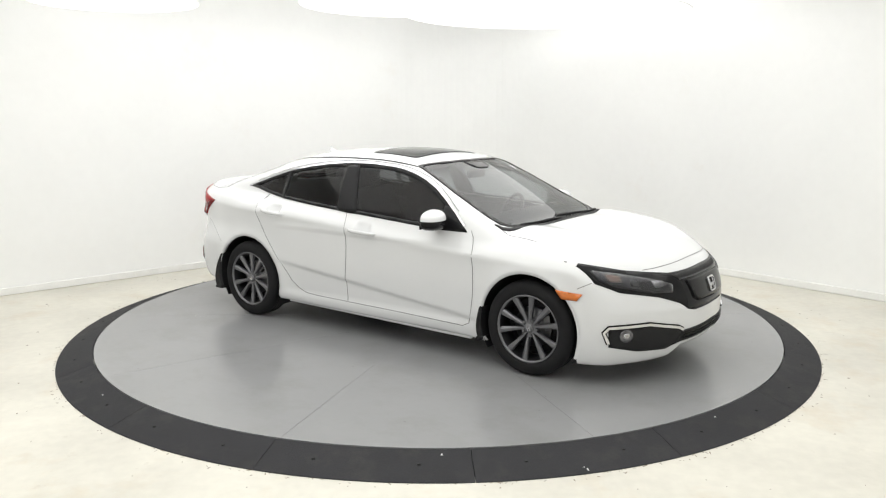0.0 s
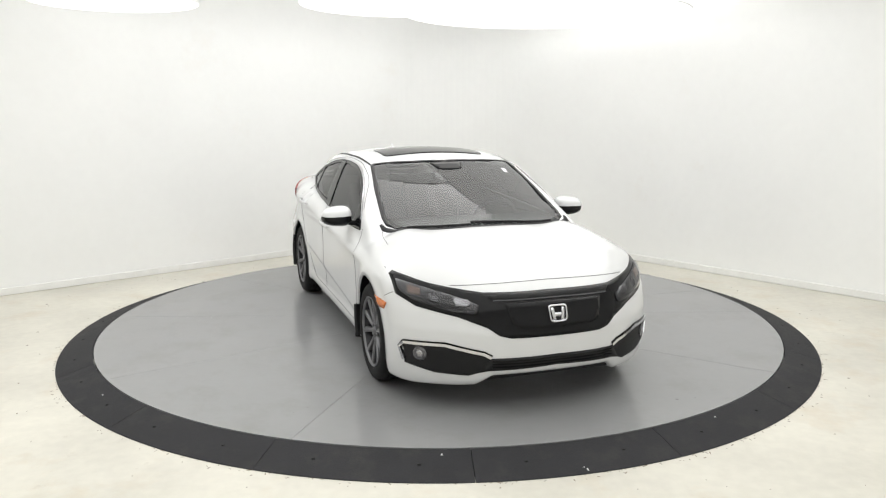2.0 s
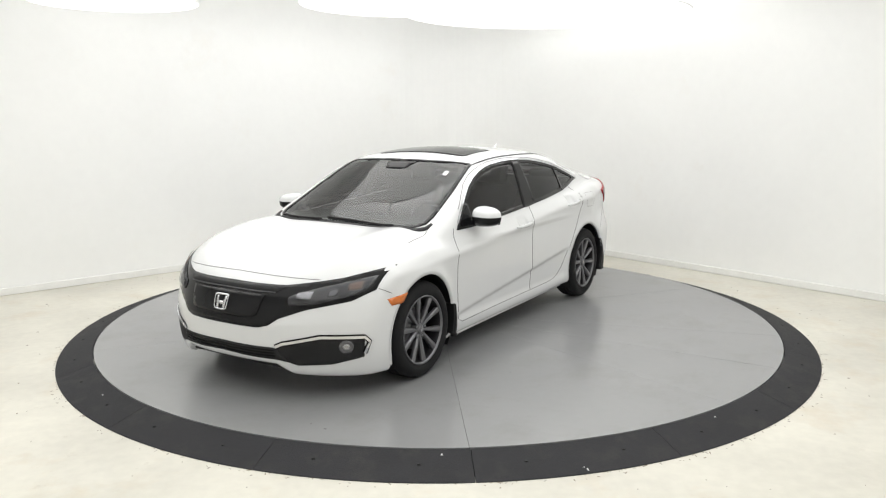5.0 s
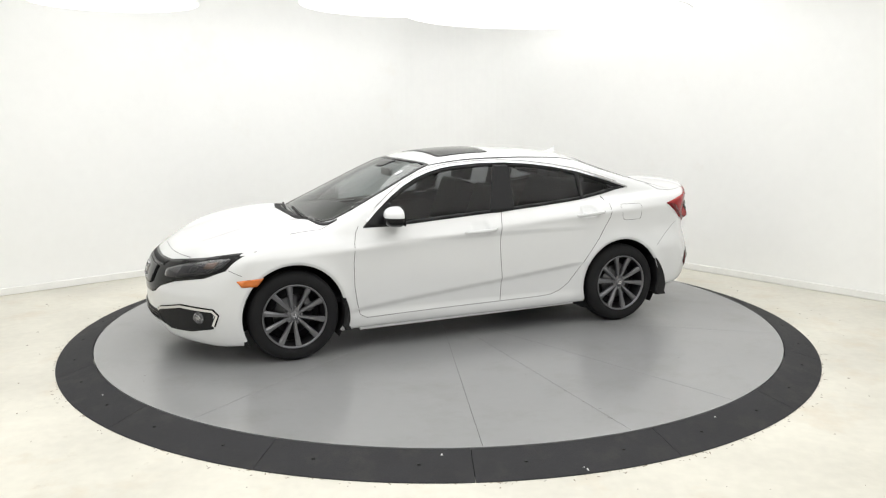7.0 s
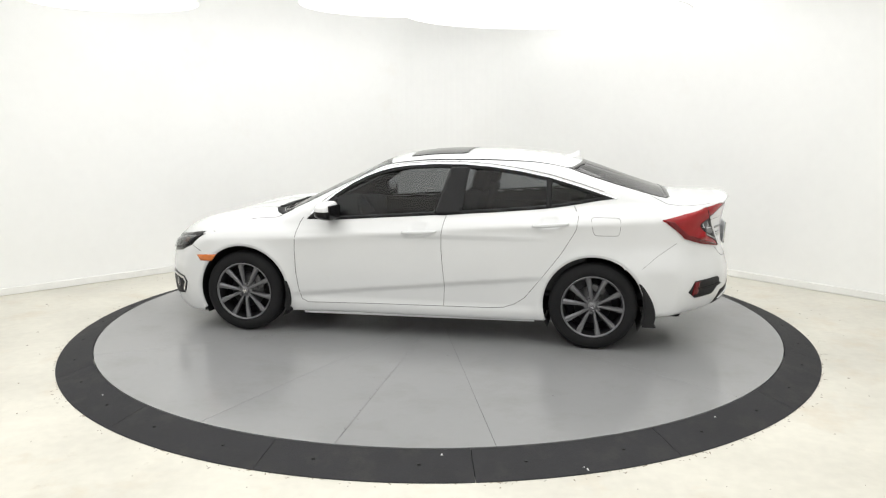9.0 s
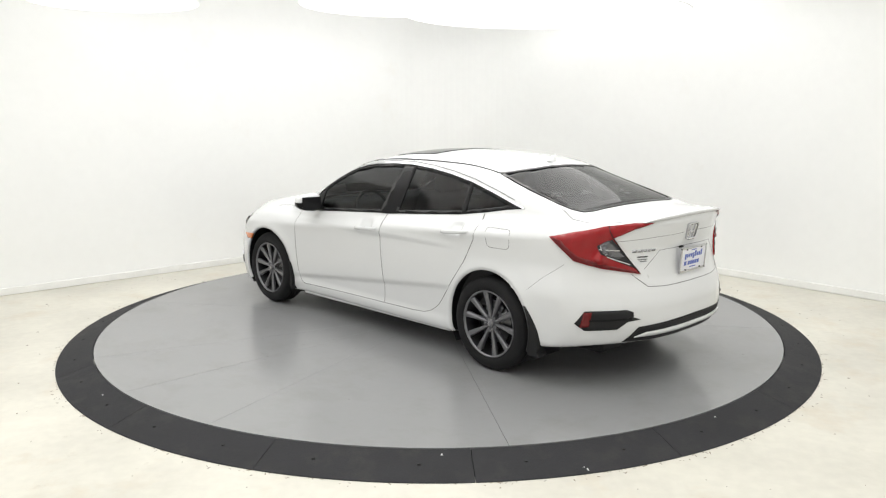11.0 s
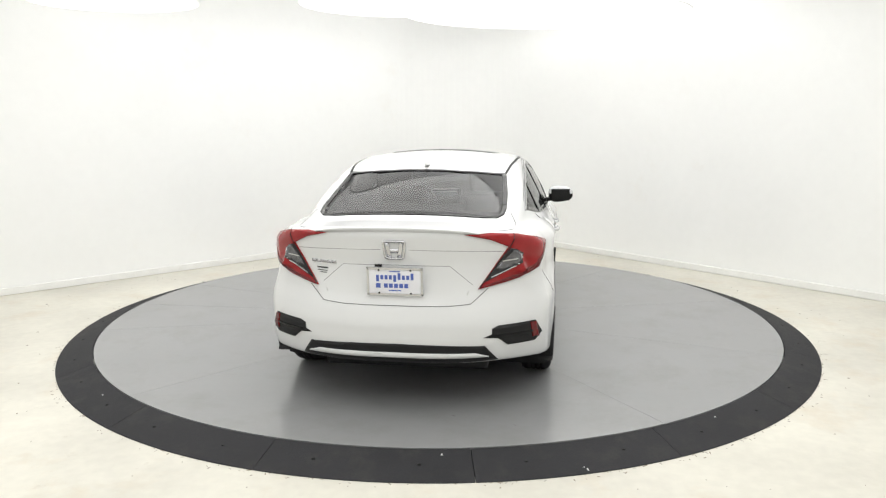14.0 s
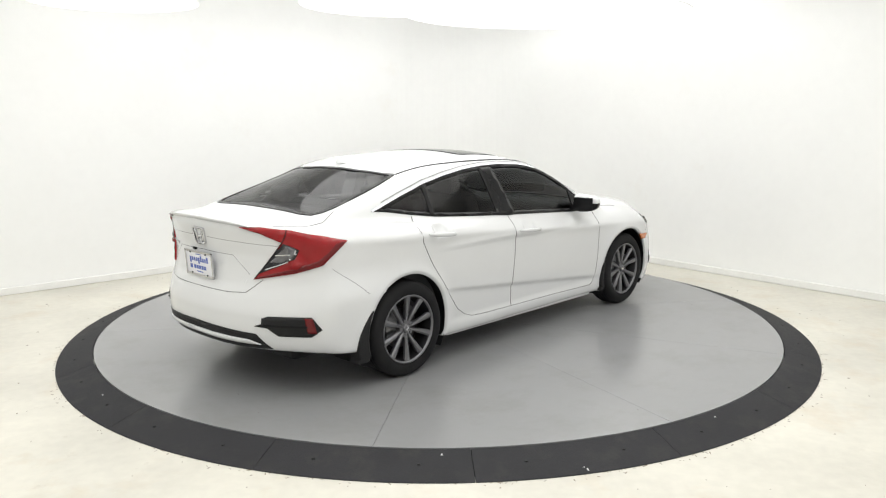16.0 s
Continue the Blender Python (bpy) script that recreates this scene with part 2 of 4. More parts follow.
def build_turntable():
    table = new("turntable")
    table.location.z = PLATE_Z
    v, f = lathe([(0.001, -0.02), (PLATE_R - 0.02, -0.02), (PLATE_R - 0.02, -0.066), (0.001, -0.066)], 96, "z")
    part("frame", mesh_from("frame", v, f, M_SEAM, False), M_SEAM, table)
    cuts = (36, 72, 90, 108, 144, 216, 252, 288, 324, 396)
    for a0, a1 in zip(cuts, cuts[1:]):
        g = 0.026
        v, f = wedge(0.12, PLATE_R, a0 + g, a1 - g, lambda r: 0.0, -0.018, (a1 - a0) * 2 // 3, 0.001)
        part("plate_segment", mesh_from("plate_segment", v, f, M_PLATE, False), M_PLATE, table)
    v, f = lathe([(0.001, 0.0), (0.1185, 0.0), (0.1185, -0.018)], 48, "z")
    part("hub_plate", mesh_from("hub_plate", v, f, M_PLATE, False), M_PLATE, table)
    rnd = random.Random(4)
    for k in range(44):
        a, r = (rnd.uniform(0, 6.283) if k > 14 else radians(90 + rnd.uniform(-0.6, 0.6))), rnd.uniform(1.0, 2.66)
        bm = bmesh.new()
        bmesh.ops.create_icosphere(bm, subdivisions=1, radius=1.0,
                                   matrix=pose(r * math.cos(a), r * math.sin(a), 0.001, 0, 0, rnd.uniform(0, 180)) @ Matrix.Diagonal((rnd.uniform(0.003, 0.014), rnd.uniform(0.0015, 0.004), 0.001, 1)))
        part("scuff", bm, M_SEAM, table)
    return tagged(table, "round grey painted steel turntable made of butted wedges", "turntable")


def build_ramp():
    ramp = new("turntable_ramp")
    angles = [-86.6 + 21.6 * k for k in range(-8, 9)]
    bounds = [a + {-1: -0.5, 1: 0.4}.get(k, 0) for a, k in zip(angles, range(-8, 9))]
    rise = FLOOR_Z + 0.006

    def top(r):
        u = (r - RING_IN) / (RING_OUT - RING_IN)
        return PLATE_Z - 0.001 + (rise - PLATE_Z) * min(1, max(0, u))
    for k in range(len(bounds)):
        a0 = bounds[k]
        a1 = bounds[k + 1] if k + 1 < len(bounds) else bounds[0] + 360
        v, f = wedge(RING_IN, RING_OUT, a0 + 0.03, a1 - 0.03, top, FLOOR_Z + 0.001, 14, 0.003)
        seg = part("ramp_segment", mesh_from("ramp_segment", v, f, M_RUBBER, False), M_RUBBER, ramp)
        for q in (0.25, 0.75):
            a = radians(a0 + (a1 - a0) * q)
            r = 2.84
            bm = bmesh.new()
            bmesh.ops.create_cone(bm, cap_ends=True, segments=12, radius1=0.011, radius2=0.007, depth=0.006,
                                  matrix=Matrix.Translation((r * math.cos(a), r * math.sin(a), top(r) + 0.002)))
            part("bolt", bm, M_MATT, seg)
    for x, y, sx, sy, w in ((0.0105, -2.768, 0.006, 0.013, 0), (0.745, -2.845, 0.004, 0.018, 10), (0.73, -2.83, 0.006, 0.003, 0), (-2.1, -1.86, 0.006, 0.006, 20),
                            (1.58, -2.28, 0.006, 0.008, 30)):
        bm = bmesh.new()
        bmesh.ops.create_icosphere(bm, subdivisions=1, radius=1.0,
                                   matrix=pose(x, y, top(math.hypot(x, y)) + 0.001, 0, 0, w) @ Matrix.Diagonal((sx, sy, 0.0025, 1)))
        part("scuff", bm, M_MARK, ramp)
    return tagged(ramp, "black rubber ramp ring of butted segments round the turntable", "ramp")


# ---- car: the body's form ----
SLOPES = {}


def spl(x, xs, ys):
    """Smooth curve through the points (xs, ys)."""
    key = (tuple(xs), tuple(ys))
    if key not in SLOPES:
        X, Y = np.array(xs, float), np.array(ys, float)
        d = np.diff(Y) / np.diff(X)
        m = np.concatenate(([d[0]], (d[1:] + d[:-1]) / 2, [d[-1]]))
        m[1:-1] = np.where(d[1:] * d[:-1] <= 0, 0, m[1:-1])
        fine = np.linspace(X[0], X[-1], 1500)
        i = np.clip(np.searchsorted(X, fine) - 1, 0, len(X) - 2)
        h = X[i + 1] - X[i]
        t = (fine - X[i]) / h
        SLOPES[key] = (fine, (2 * t ** 3 - 3 * t ** 2 + 1) * Y[i] + (t ** 3 - 2 * t ** 2 + t) * h * m[i]
                       + (-2 * t ** 3 + 3 * t ** 2) * Y[i + 1] + (t ** 3 - t ** 2) * h * m[i + 1])
    return np.interp(x, *SLOPES[key])


def smax(a, b, k):
    h = np.maximum(k - np.abs(a - b), 0) / k
    return np.maximum(a, b) + h * h * k * 0.25


def smin(a, b, k):
    return -smax(-a, -b, k)


def bell(x, c, w):
    return np.exp(-((x - c) / w) ** 2)


FRONT_Z = ([0.10, 0.17, 0.22, 0.35, 0.46, 0.52, 0.60, 0.66, 0.72, 0.80, 0.9], [2.17, 2.225, 2.245, 2.262, 2.262, 2.25, 2.225, 2.19, 2.135, 2.04, 1.9])
REAR_Z = ([0.2, 0.30, 0.40, 0.50, 0.60, 0.70, 0.85, 0.95, 1.03, 1.08], [2.22, 2.325, 2.362, 2.365, 2.345, 2.31, 2.295, 2.31, 2.325, 2.33])


def body_field(x, y, z):
    """Signed field of the painted body shell: below zero inside."""
    ya = np.abs(y)
    wide = spl(x, [-2.45, -2.1, -1.8, -1.35, -0.9, -0.2, 0.6, 1.0, 1.35, 1.7, 2.0, 2.35],
               [0.74, 0.815, 0.862, 0.884, 0.878, 0.875, 0.872, 0.874, 0.886, 0.872, 0.835, 0.76])
    sect = spl(z, [0.10, 0.17, 0.25, 0.38, 0.55, 0.70, 0.80, 0.86, 0.95, 1.06, 1.2],
               [-0.045, -0.028, -0.015, -0.008, -0.002, 0.0, 0.0, 0.0, 0.0, 0.0, 0.0])
    shoulder = np.interp(x, [-2.0, -0.85, 0.9, 1.25, 2.0], [0.945, 0.880, 0.745, 0.735, 0.70])
    sect = sect - 0.40 * np.maximum(z - shoulder, 0)
    flank = np.clip((x + 1.75) / 0.3, 0, 1) * np.clip((1.25 - x) / 0.35, 0, 1)
    sect = sect + flank * (0.004 - 0.013 * (1 - np.exp(-np.maximum(shoulder - z, 0) / 0.045)))
    # the rear quarter draws in above the bumper and swells at its foot
    tail = np.clip((-1.42 - x) / 0.35, 0, 1)
    tail = tail * tail * (3 - 2 * tail)
    lift = np.clip((z - 0.56) / 0.22, 0, 1)
    sect = sect + tail * (0.014 - 0.050 * lift * lift * (3 - 2 * lift))
    crease = np.interp(x, [-0.95, 0.9], [0.505, 0.312])
    inside_doors = 1 / (1 + np.exp(-(x + 0.95) / 0.07)) * (1 - 1 / (1 + np.exp(-(x - 0.9) / 0.06)))
    low = np.clip((crease - z) / 0.020, 0, 1) * np.clip((z - 0.235) / 0.05, 0, 1)
    sect = sect - 0.015 * low * inside_doors
    for hx in (1.35, -1.35):
        r = np.hypot(x - hx, z - 0.305)
        sect = sect + 0.012 * bell(r, 0.37, 0.055)
    for hx, hz in ((-0.065, 0.842), (-1.03, 0.919)):
        sect = sect - 0.034 * np.exp(-((x - hx) / 0.066) ** 6 - ((z - hz) / 0.038) ** 4)
    side = ya - (wide + sect)
    mid = spl(x, [-2.45, -2.3, -2.22, -2.03, -1.84, -1.5, -1.0, -0.3, 0.3, 0.9, 1.05, 1.2, 1.4, 1.62, 1.85, 2.0, 2.11, 2.3],
              [1.058, 1.064, 1.066, 1.066, 1.073, 1.08, 1.055, 1.02, 0.95, 0.925, 0.928, 0.932, 0.922, 0.888, 0.825, 0.780, 0.736, 0.62])
    drop = np.interp(x, [-2.2, -1.4, 0.5, 1.6, 2.0], [0.09, 0.10, 0.11, 0.115, 0.10])
    bulge = 0.040 * bell(ya, 0.60, 0.14) * np.clip((x - 0.9) / 0.3, 0, 1)
    top = (z - (mid - drop * (ya / 0.85) ** 3 + bulge)) * 0.93
    front = x - (spl(z, *FRONT_Z) - 0.29 * (ya / 0.735) ** 2.5)
    rear = -(x + spl(z, *REAR_Z) - 0.23 * (ya / 0.705) ** 2.75)
    bottom = spl(x, [-2.4, -2.1, -1.8, -1.0, 0, 0.95, 1.7, 2.0, 2.25], [0.296, 0.28, 0.245, 0.178, 0.168, 0.158, 0.125, 0.125, 0.165])
    bottom = bottom + np.clip((x - 1.6) / 0.3, 0, 1) * np.interp(ya, [0.37, 0.45, 0.6, 0.75], [0.068, 0.016, 0.012, 0.0]) - z
    g = smax(side, top, 0.07)
    g = smax(g, front * 0.9, 0.06)
    g = smax(g, rear * 0.92, 0.05)
    g = smax(g, bottom, 0.03)
    # cabin
    xs = x + 0.048 * (ya / 0.6) ** 2 * np.clip((x - 0.2) / 0.65, 0, 1) - np.interp(x, [-1.9, -1.2], [0.012, 0.075]) * (ya / 0.55) ** 2 * np.clip((-0.9 - x) / 0.4, 0, 1)
    roof = spl(xs, [-2.15, -2.0, -1.84, -1.55, -1.32, -1.2, -1.05, -0.87, -0.6, -0.3, -0.05, 0.14, 0.28, 0.4, 0.7, 1.02, 1.2],
               [0.99, 1.045, 1.100, 1.203, 1.285, 1.322, 1.354, 1.377, 1.394, 1.400, 1.389, 1.365, 1.335, 1.285, 1.146, 0.993, 0.903])
    lid = (z - (roof - np.interp(x, [-1.9, -1.2, 0.25, 0.95], [0.018, 0.050, 0.052, 0.024]) * (ya / 0.58) ** 2)) * 0.86
    q = spl(x, [-2.3, -1.9, -1.5, -1.0, -0.5, 0.0, 0.5, 0.8, 1.0, 1.2], [0.63, 0.695, 0.752, 0.802, 0.820, 0.816, 0.802, 0.785, 0.765, 0.73])
    glassy = (ya - (q - 0.44 * (z - 0.93) - 0.28 * np.maximum(z - 1.05, 0) ** 2)) * 0.9
    cabin = smax(lid, glassy, 0.055)
    cabin = np.maximum(np.maximum(cabin, 0.80 - z), np.maximum(x - 1.27, -2.12 - x))
    return smin(g, cabin, 0.022)


def root(o, d, reach, outward):
    """Distances along the rays o + s d at which they meet the shell. outward: from inside out, else from outside in."""
    s = np.zeros(len(o))
    for _ in range(64):
        P = o + d * s[:, None]
        g = body_field(P[:, 0], P[:, 1], P[:, 2])
        s = np.clip(s + (-g if outward else g) * 0.62, 0, reach)
    for _ in range(5):
        P, Q = o + d * s[:, None], o + d * (s + 2e-4)[:, None]
        g = body_field(P[:, 0], P[:, 1], P[:, 2])
        slope = (body_field(Q[:, 0], Q[:, 1], Q[:, 2]) - g) / 2e-4
        slope = np.where(np.abs(slope) < 0.08, 0.08 if outward else -0.08, slope)
        s = np.clip(s - np.clip(g / slope, -0.01, 0.01), 0, reach)
    return s, s < reach


def normal_at(P):
    h = 0.003
    g = [body_field(P[:, 0] + h * a, P[:, 1] + h * b, P[:, 2] + h * c) - body_field(P[:, 0] - h * a, P[:, 1] - h * b, P[:, 2] - h * c)
         for a, b, c in ((1, 0, 0), (0, 1, 0), (0, 0, 1))]
    N = np.stack(g, -1)
    return N / (np.linalg.norm(N, axis=1, keepdims=True) + 1e-9)


def smooth_loop(pts, n=6):
    """A closed outline rounded through its points."""
    P = np.array(pts, float)
    out = []
    k = len(P)
    for i in range(k):
        a, b, c, d = P[i - 1], P[i], P[(i + 1) % k], P[(i + 2) % k]
        for t in np.linspace(0, 1, n, endpoint=False):
            out.append(0.5 * (2 * b + (c - a) * t + (2 * a - 5 * b + 4 * c - d) * t * t + (3 * b - a - 3 * c + d) * t ** 3))
    return out


def dense(pts, step, closed=True):
    P = [np.array(q, float) for q in pts]
    out = []
    for i in range(len(P) if closed else len(P) - 1):
        a, b = P[i], P[(i + 1) % len(P)]
        n = max(1, int(np.linalg.norm(b - a) / step))
        out += [a + (b - a) * j / n for j in range(n)]
    if not closed:
        out.append(P[-1])
    return out


def rounded(pts, r, n=4):
    """A closed outline with its corners rounded to about r."""
    P = [np.array(q, float) for q in pts]
    out = []
    for i in range(len(P)):
        a, b, c = P[i - 1], P[i], P[(i + 1) % len(P)]
        ra = min(r, 0.45 * np.linalg.norm(a - b))
        rc = min(r, 0.45 * np.linalg.norm(c - b))
        p0 = b + (a - b) / (np.linalg.norm(a - b) + 1e-9) * ra
        p2 = b + (c - b) / (np.linalg.norm(c - b) + 1e-9) * rc
        for t in np.linspace(0, 1, n):
            out.append((1 - t) ** 2 * p0 + 2 * t * (1 - t) * b + t * t * p2)
    return out


def plane_axes(view):
    """Way in which a patch is laid on: degrees round the car (0 from the front, 90 from its left), or from the top."""
    if view == "top":
        return np.array([1.0, 0, 0]), np.array([0, 1.0, 0]), np.array([0, 0, 1.0])
    a = radians(view)
    n = np.array([math.cos(a), math.sin(a), 0])
    return np.array([-n[1], n[0], 0]), np.array([0, 0, 1.0]), n


def lay(uv, view, off):
    """Points of a plan laid on the body, lifted by off."""
    U, V, n = plane_axes(view)
    uv = np.array(uv)
    o = uv[:, :1] * U + uv[:, 1:2] * V + n * (2.6 if view == "top" else 3.0)
    s, ok = root(o, np.repeat(-n[None], len(o), 0), 2.95, False)
    P = o - n * s[:, None]
    return P + normal_at(P) * off


def flat(pts, view):
    U, V, n = plane_axes(view)
    return [np.array((float(np.dot(q, U)), float(np.dot(q, V)))) for q in np.array(pts, float)]


def patch(name, pts, view, off, mat, parent, step=0.02, depth=0.012, label="", hole=None, mirror=False, smooth=0):
    """A panel cut to the outline pts and laid on the body, with a returned edge."""
    out = dense(flat(pts, view), step)
    loops = [out] + ([dense(flat(hole, view), step)] if hole else [])
    P2, E = [], []
    for lp in loops:
        o = len(P2)
        P2 += [Vector((float(a), float(b))) for a, b in lp]
        E += [(o + i, o + (i + 1) % len(lp)) for i in range(len(lp))]
    A = np.array([(v.x, v.y) for v in P2])
    lo, hi = A.min(0), A.max(0)
    nb = len(P2)
    gx, gy = np.arange(lo[0], hi[0], step), np.arange(lo[1], hi[1], step)
    G = np.array([(a, b) for a in gx for b in gy]).reshape(-1, 2)
    keep = np.array([inside(g, loops) for g in G]) if len(G) else np.zeros(0, bool)
    if len(G):
        dist = np.min(np.hypot(G[:, None, 0] - A[None, :, 0], G[:, None, 1] - A[None, :, 1]), 1)
        keep &= dist > step * 0.45
        P2 += [Vector((float(a), float(b))) for a, b in G[keep]]
    v2, e2, f2, *_ = geometry.delaunay_2d_cdt(P2, E, [], 0, 1e-5)
    pts2 = np.array([(v.x, v.y) for v in v2])
    tri = [f for f in f2 if inside(pts2[list(f)].mean(0), loops)]
    top = lay(pts2, view, off)
    cnt = {}
    for f in tri:
        for i in range(3):
            a, b = f[i], f[(i + 1) % 3]
            cnt[(a, b)] = 1
    rim = [(a, b) for (a, b) in cnt if (b, a) not in cnt]
    N = normal_at(top)
    low = top - N * depth
    n = len(top)
    verts = np.concatenate([top, low])
    faces = [tuple(f) for f in tri] + [(b, a, a + n, b + n) for a, b in rim]
    used = sorted({i for f in faces for i in f})
    idx = {u: k for k, u in enumerate(used)}
    verts = verts[used]
    faces = [tuple(idx[i] for i in f) for f in faces]
    # keep the outer side outwards
    a, b, c = (verts[i] for i in faces[0][:3])
    if np.dot(np.cross(b - a, c - a), normal_at(np.array([a]))[0]) < 0:
        faces = [f[::-1] for f in faces]
    if mirror:
        verts = verts * np.array([1, -1, 1])
        faces = [f[::-1] for f in faces]
    me = mesh_from(name, verts, faces, mat, False)
    ntri = len(tri)
    me.polygons.foreach_set("use_smooth", [i < ntri for i in range(len(me.polygons))])
    return part(name, me, mat, parent, label)


def inside(q, loops):
    c = False
    for lp in loops:
        P = np.asarray(lp)
        x0, y0 = P[:, 0], P[:, 1]
        x1, y1 = np.roll(x0, -1), np.roll(y0, -1)
        cr = ((y0 > q[1]) != (y1 > q[1])) & (q[0] < (x1 - x0) * (q[1] - y0) / (y1 - y0 + 1e-12) + x0)
        c ^= bool(cr.sum() % 2)
    return c


def inside_many(Q, lp):
    P = np.asarray(lp)
    out = np.zeros(len(Q), bool)
    for i in range(len(P)):
        (x0, y0), (x1, y1) = P[i], P[(i + 1) % len(P)]
        out ^= ((y0 > Q[:, 1]) != (y1 > Q[:, 1])) & (Q[:, 0] < (x1 - x0) * (Q[:, 1] - y0) / (y1 - y0 + 1e-12) + x0)
    return out


def strip(name, pts, view, width, off, mat, parent, label="", mirror=False, step=0.025, closed=False, depth=0.004):
    """A narrow band laid along a line on the body: a joint, a moulding."""
    C = np.array(dense(flat(pts, view), step, closed))
    T = np.roll(C, -1, 0) - np.roll(C, 1, 0)
    if not closed:
        T[0], T[-1] = C[1] - C[0], C[-1] - C[-2]
    P = lay(C, view, off)
    T3 = np.roll(P, -1, 0) - np.roll(P, 1, 0)
    if not closed:
        T3[0], T3[-1] = P[1] - P[0], P[-1] - P[-2]
    N = normal_at(P)
    S = np.cross(T3, N)
    S /= np.linalg.norm(S, axis=1, keepdims=True) + 1e-9
    w = width / 2
    rows = [P - S * w - N * depth, P - S * w, P + S * w, P + S * w - N * depth]
    verts = np.concatenate(rows)
    n = len(P)
    faces = []
    for i in range(n if closed else n - 1):
        j = (i + 1) % n
        for q in range(3):
            faces.append((q * n + i, q * n + j, (q + 1) * n + j, (q + 1) * n + i))
    if mirror:
        verts = verts * np.array([1, -1, 1])
        faces = [f[::-1] for f in faces]
    return part(name, mesh_from(name, verts, faces, mat, False), mat, parent, label)


# outlines on the car, as (x, y, z): x forwards, y to its left
GLASS_SIDE = [(0.83, .78, .885), (0.712, .7, 1.004), (0.60, .65, 1.088), (0.493, .65, 1.156), (0.38, .65, 1.212), (0.277, .62, 1.251), (0.17, .62, 1.277), (0.062, .62, 1.293),
              (-0.153, .62, 1.308), (-0.368, .62, 1.308), (-0.584, .62, 1.293), (-0.80, .62, 1.264), (-1.017, .62, 1.222), (-1.235, .64, 1.159),
              (-1.40, .66, 1.106), (-1.50, .68, 1.075), (-1.376, .75, 1.060), (-1.208, .75, 1.030), (-0.997, .78, 1.000), (-0.574, .78, 0.966), (-0.151, .78, 0.938), (0.272, .78, 0.910), (0.61, .78, 0.886)]
WINDSCREEN = [(1.19, 0, 0), (1.18, .25, 0), (1.15, .45, 0), (1.085, .60, 0), (1.01, .668, 0), (0.93, .675, 0), (0.6, .638, 0), (0.25, .578, 0), (0.215, .545, 0), (0.285, .25, 0), (0.305, 0, 0)]
WINDSCREEN = WINDSCREEN + [(x, -y, z) for x, y, z in WINDSCREEN[-2:0:-1]]
REAR_GLASS = [(-1.235, 0, 0), (-1.222, .25, 0), (-1.175, .46, 0), (-1.14, .53, 0), (-1.165, .548, 0), (-1.45, .575, 0), (-1.70, .585, 0), (-1.80, .577, 0), (-1.862, .54, 0), (-1.884, .45, 0), (-1.888, 0, 0)]
REAR_GLASS = REAR_GLASS + [(x, -y, z) for x, y, z in REAR_GLASS[-2:0:-1]]


def shrink(pts, view, k):
    """The outline pts drawn in by k."""
    P = flat(pts, view)
    n = len(P)
    area = sum(P[i][0] * P[(i + 1) % n][1] - P[(i + 1) % n][0] * P[i][1] for i in range(n))
    sgn = 1 if area > 0 else -1
    U, V, _ = plane_axes(view)
    out = []
    for i in range(n):
        e0, e1 = P[i] - P[i - 1], P[(i + 1) % n] - P[i]
        n0 = np.array([-e0[1], e0[0]]) / (np.linalg.norm(e0) + 1e-9)
        n1 = np.array([-e1[1], e1[0]]) / (np.linalg.norm(e1) + 1e-9)
        b = n0 + n1
        b = b / max(0.35, float(np.dot(b, b))) * 2
        q = P[i] + sgn * k * b
        out.append(tuple(q[0] * U + q[1] * V))
    return out


AXLE = 1.35
ARCH_R = 0.360
HUB_Z = 0.306


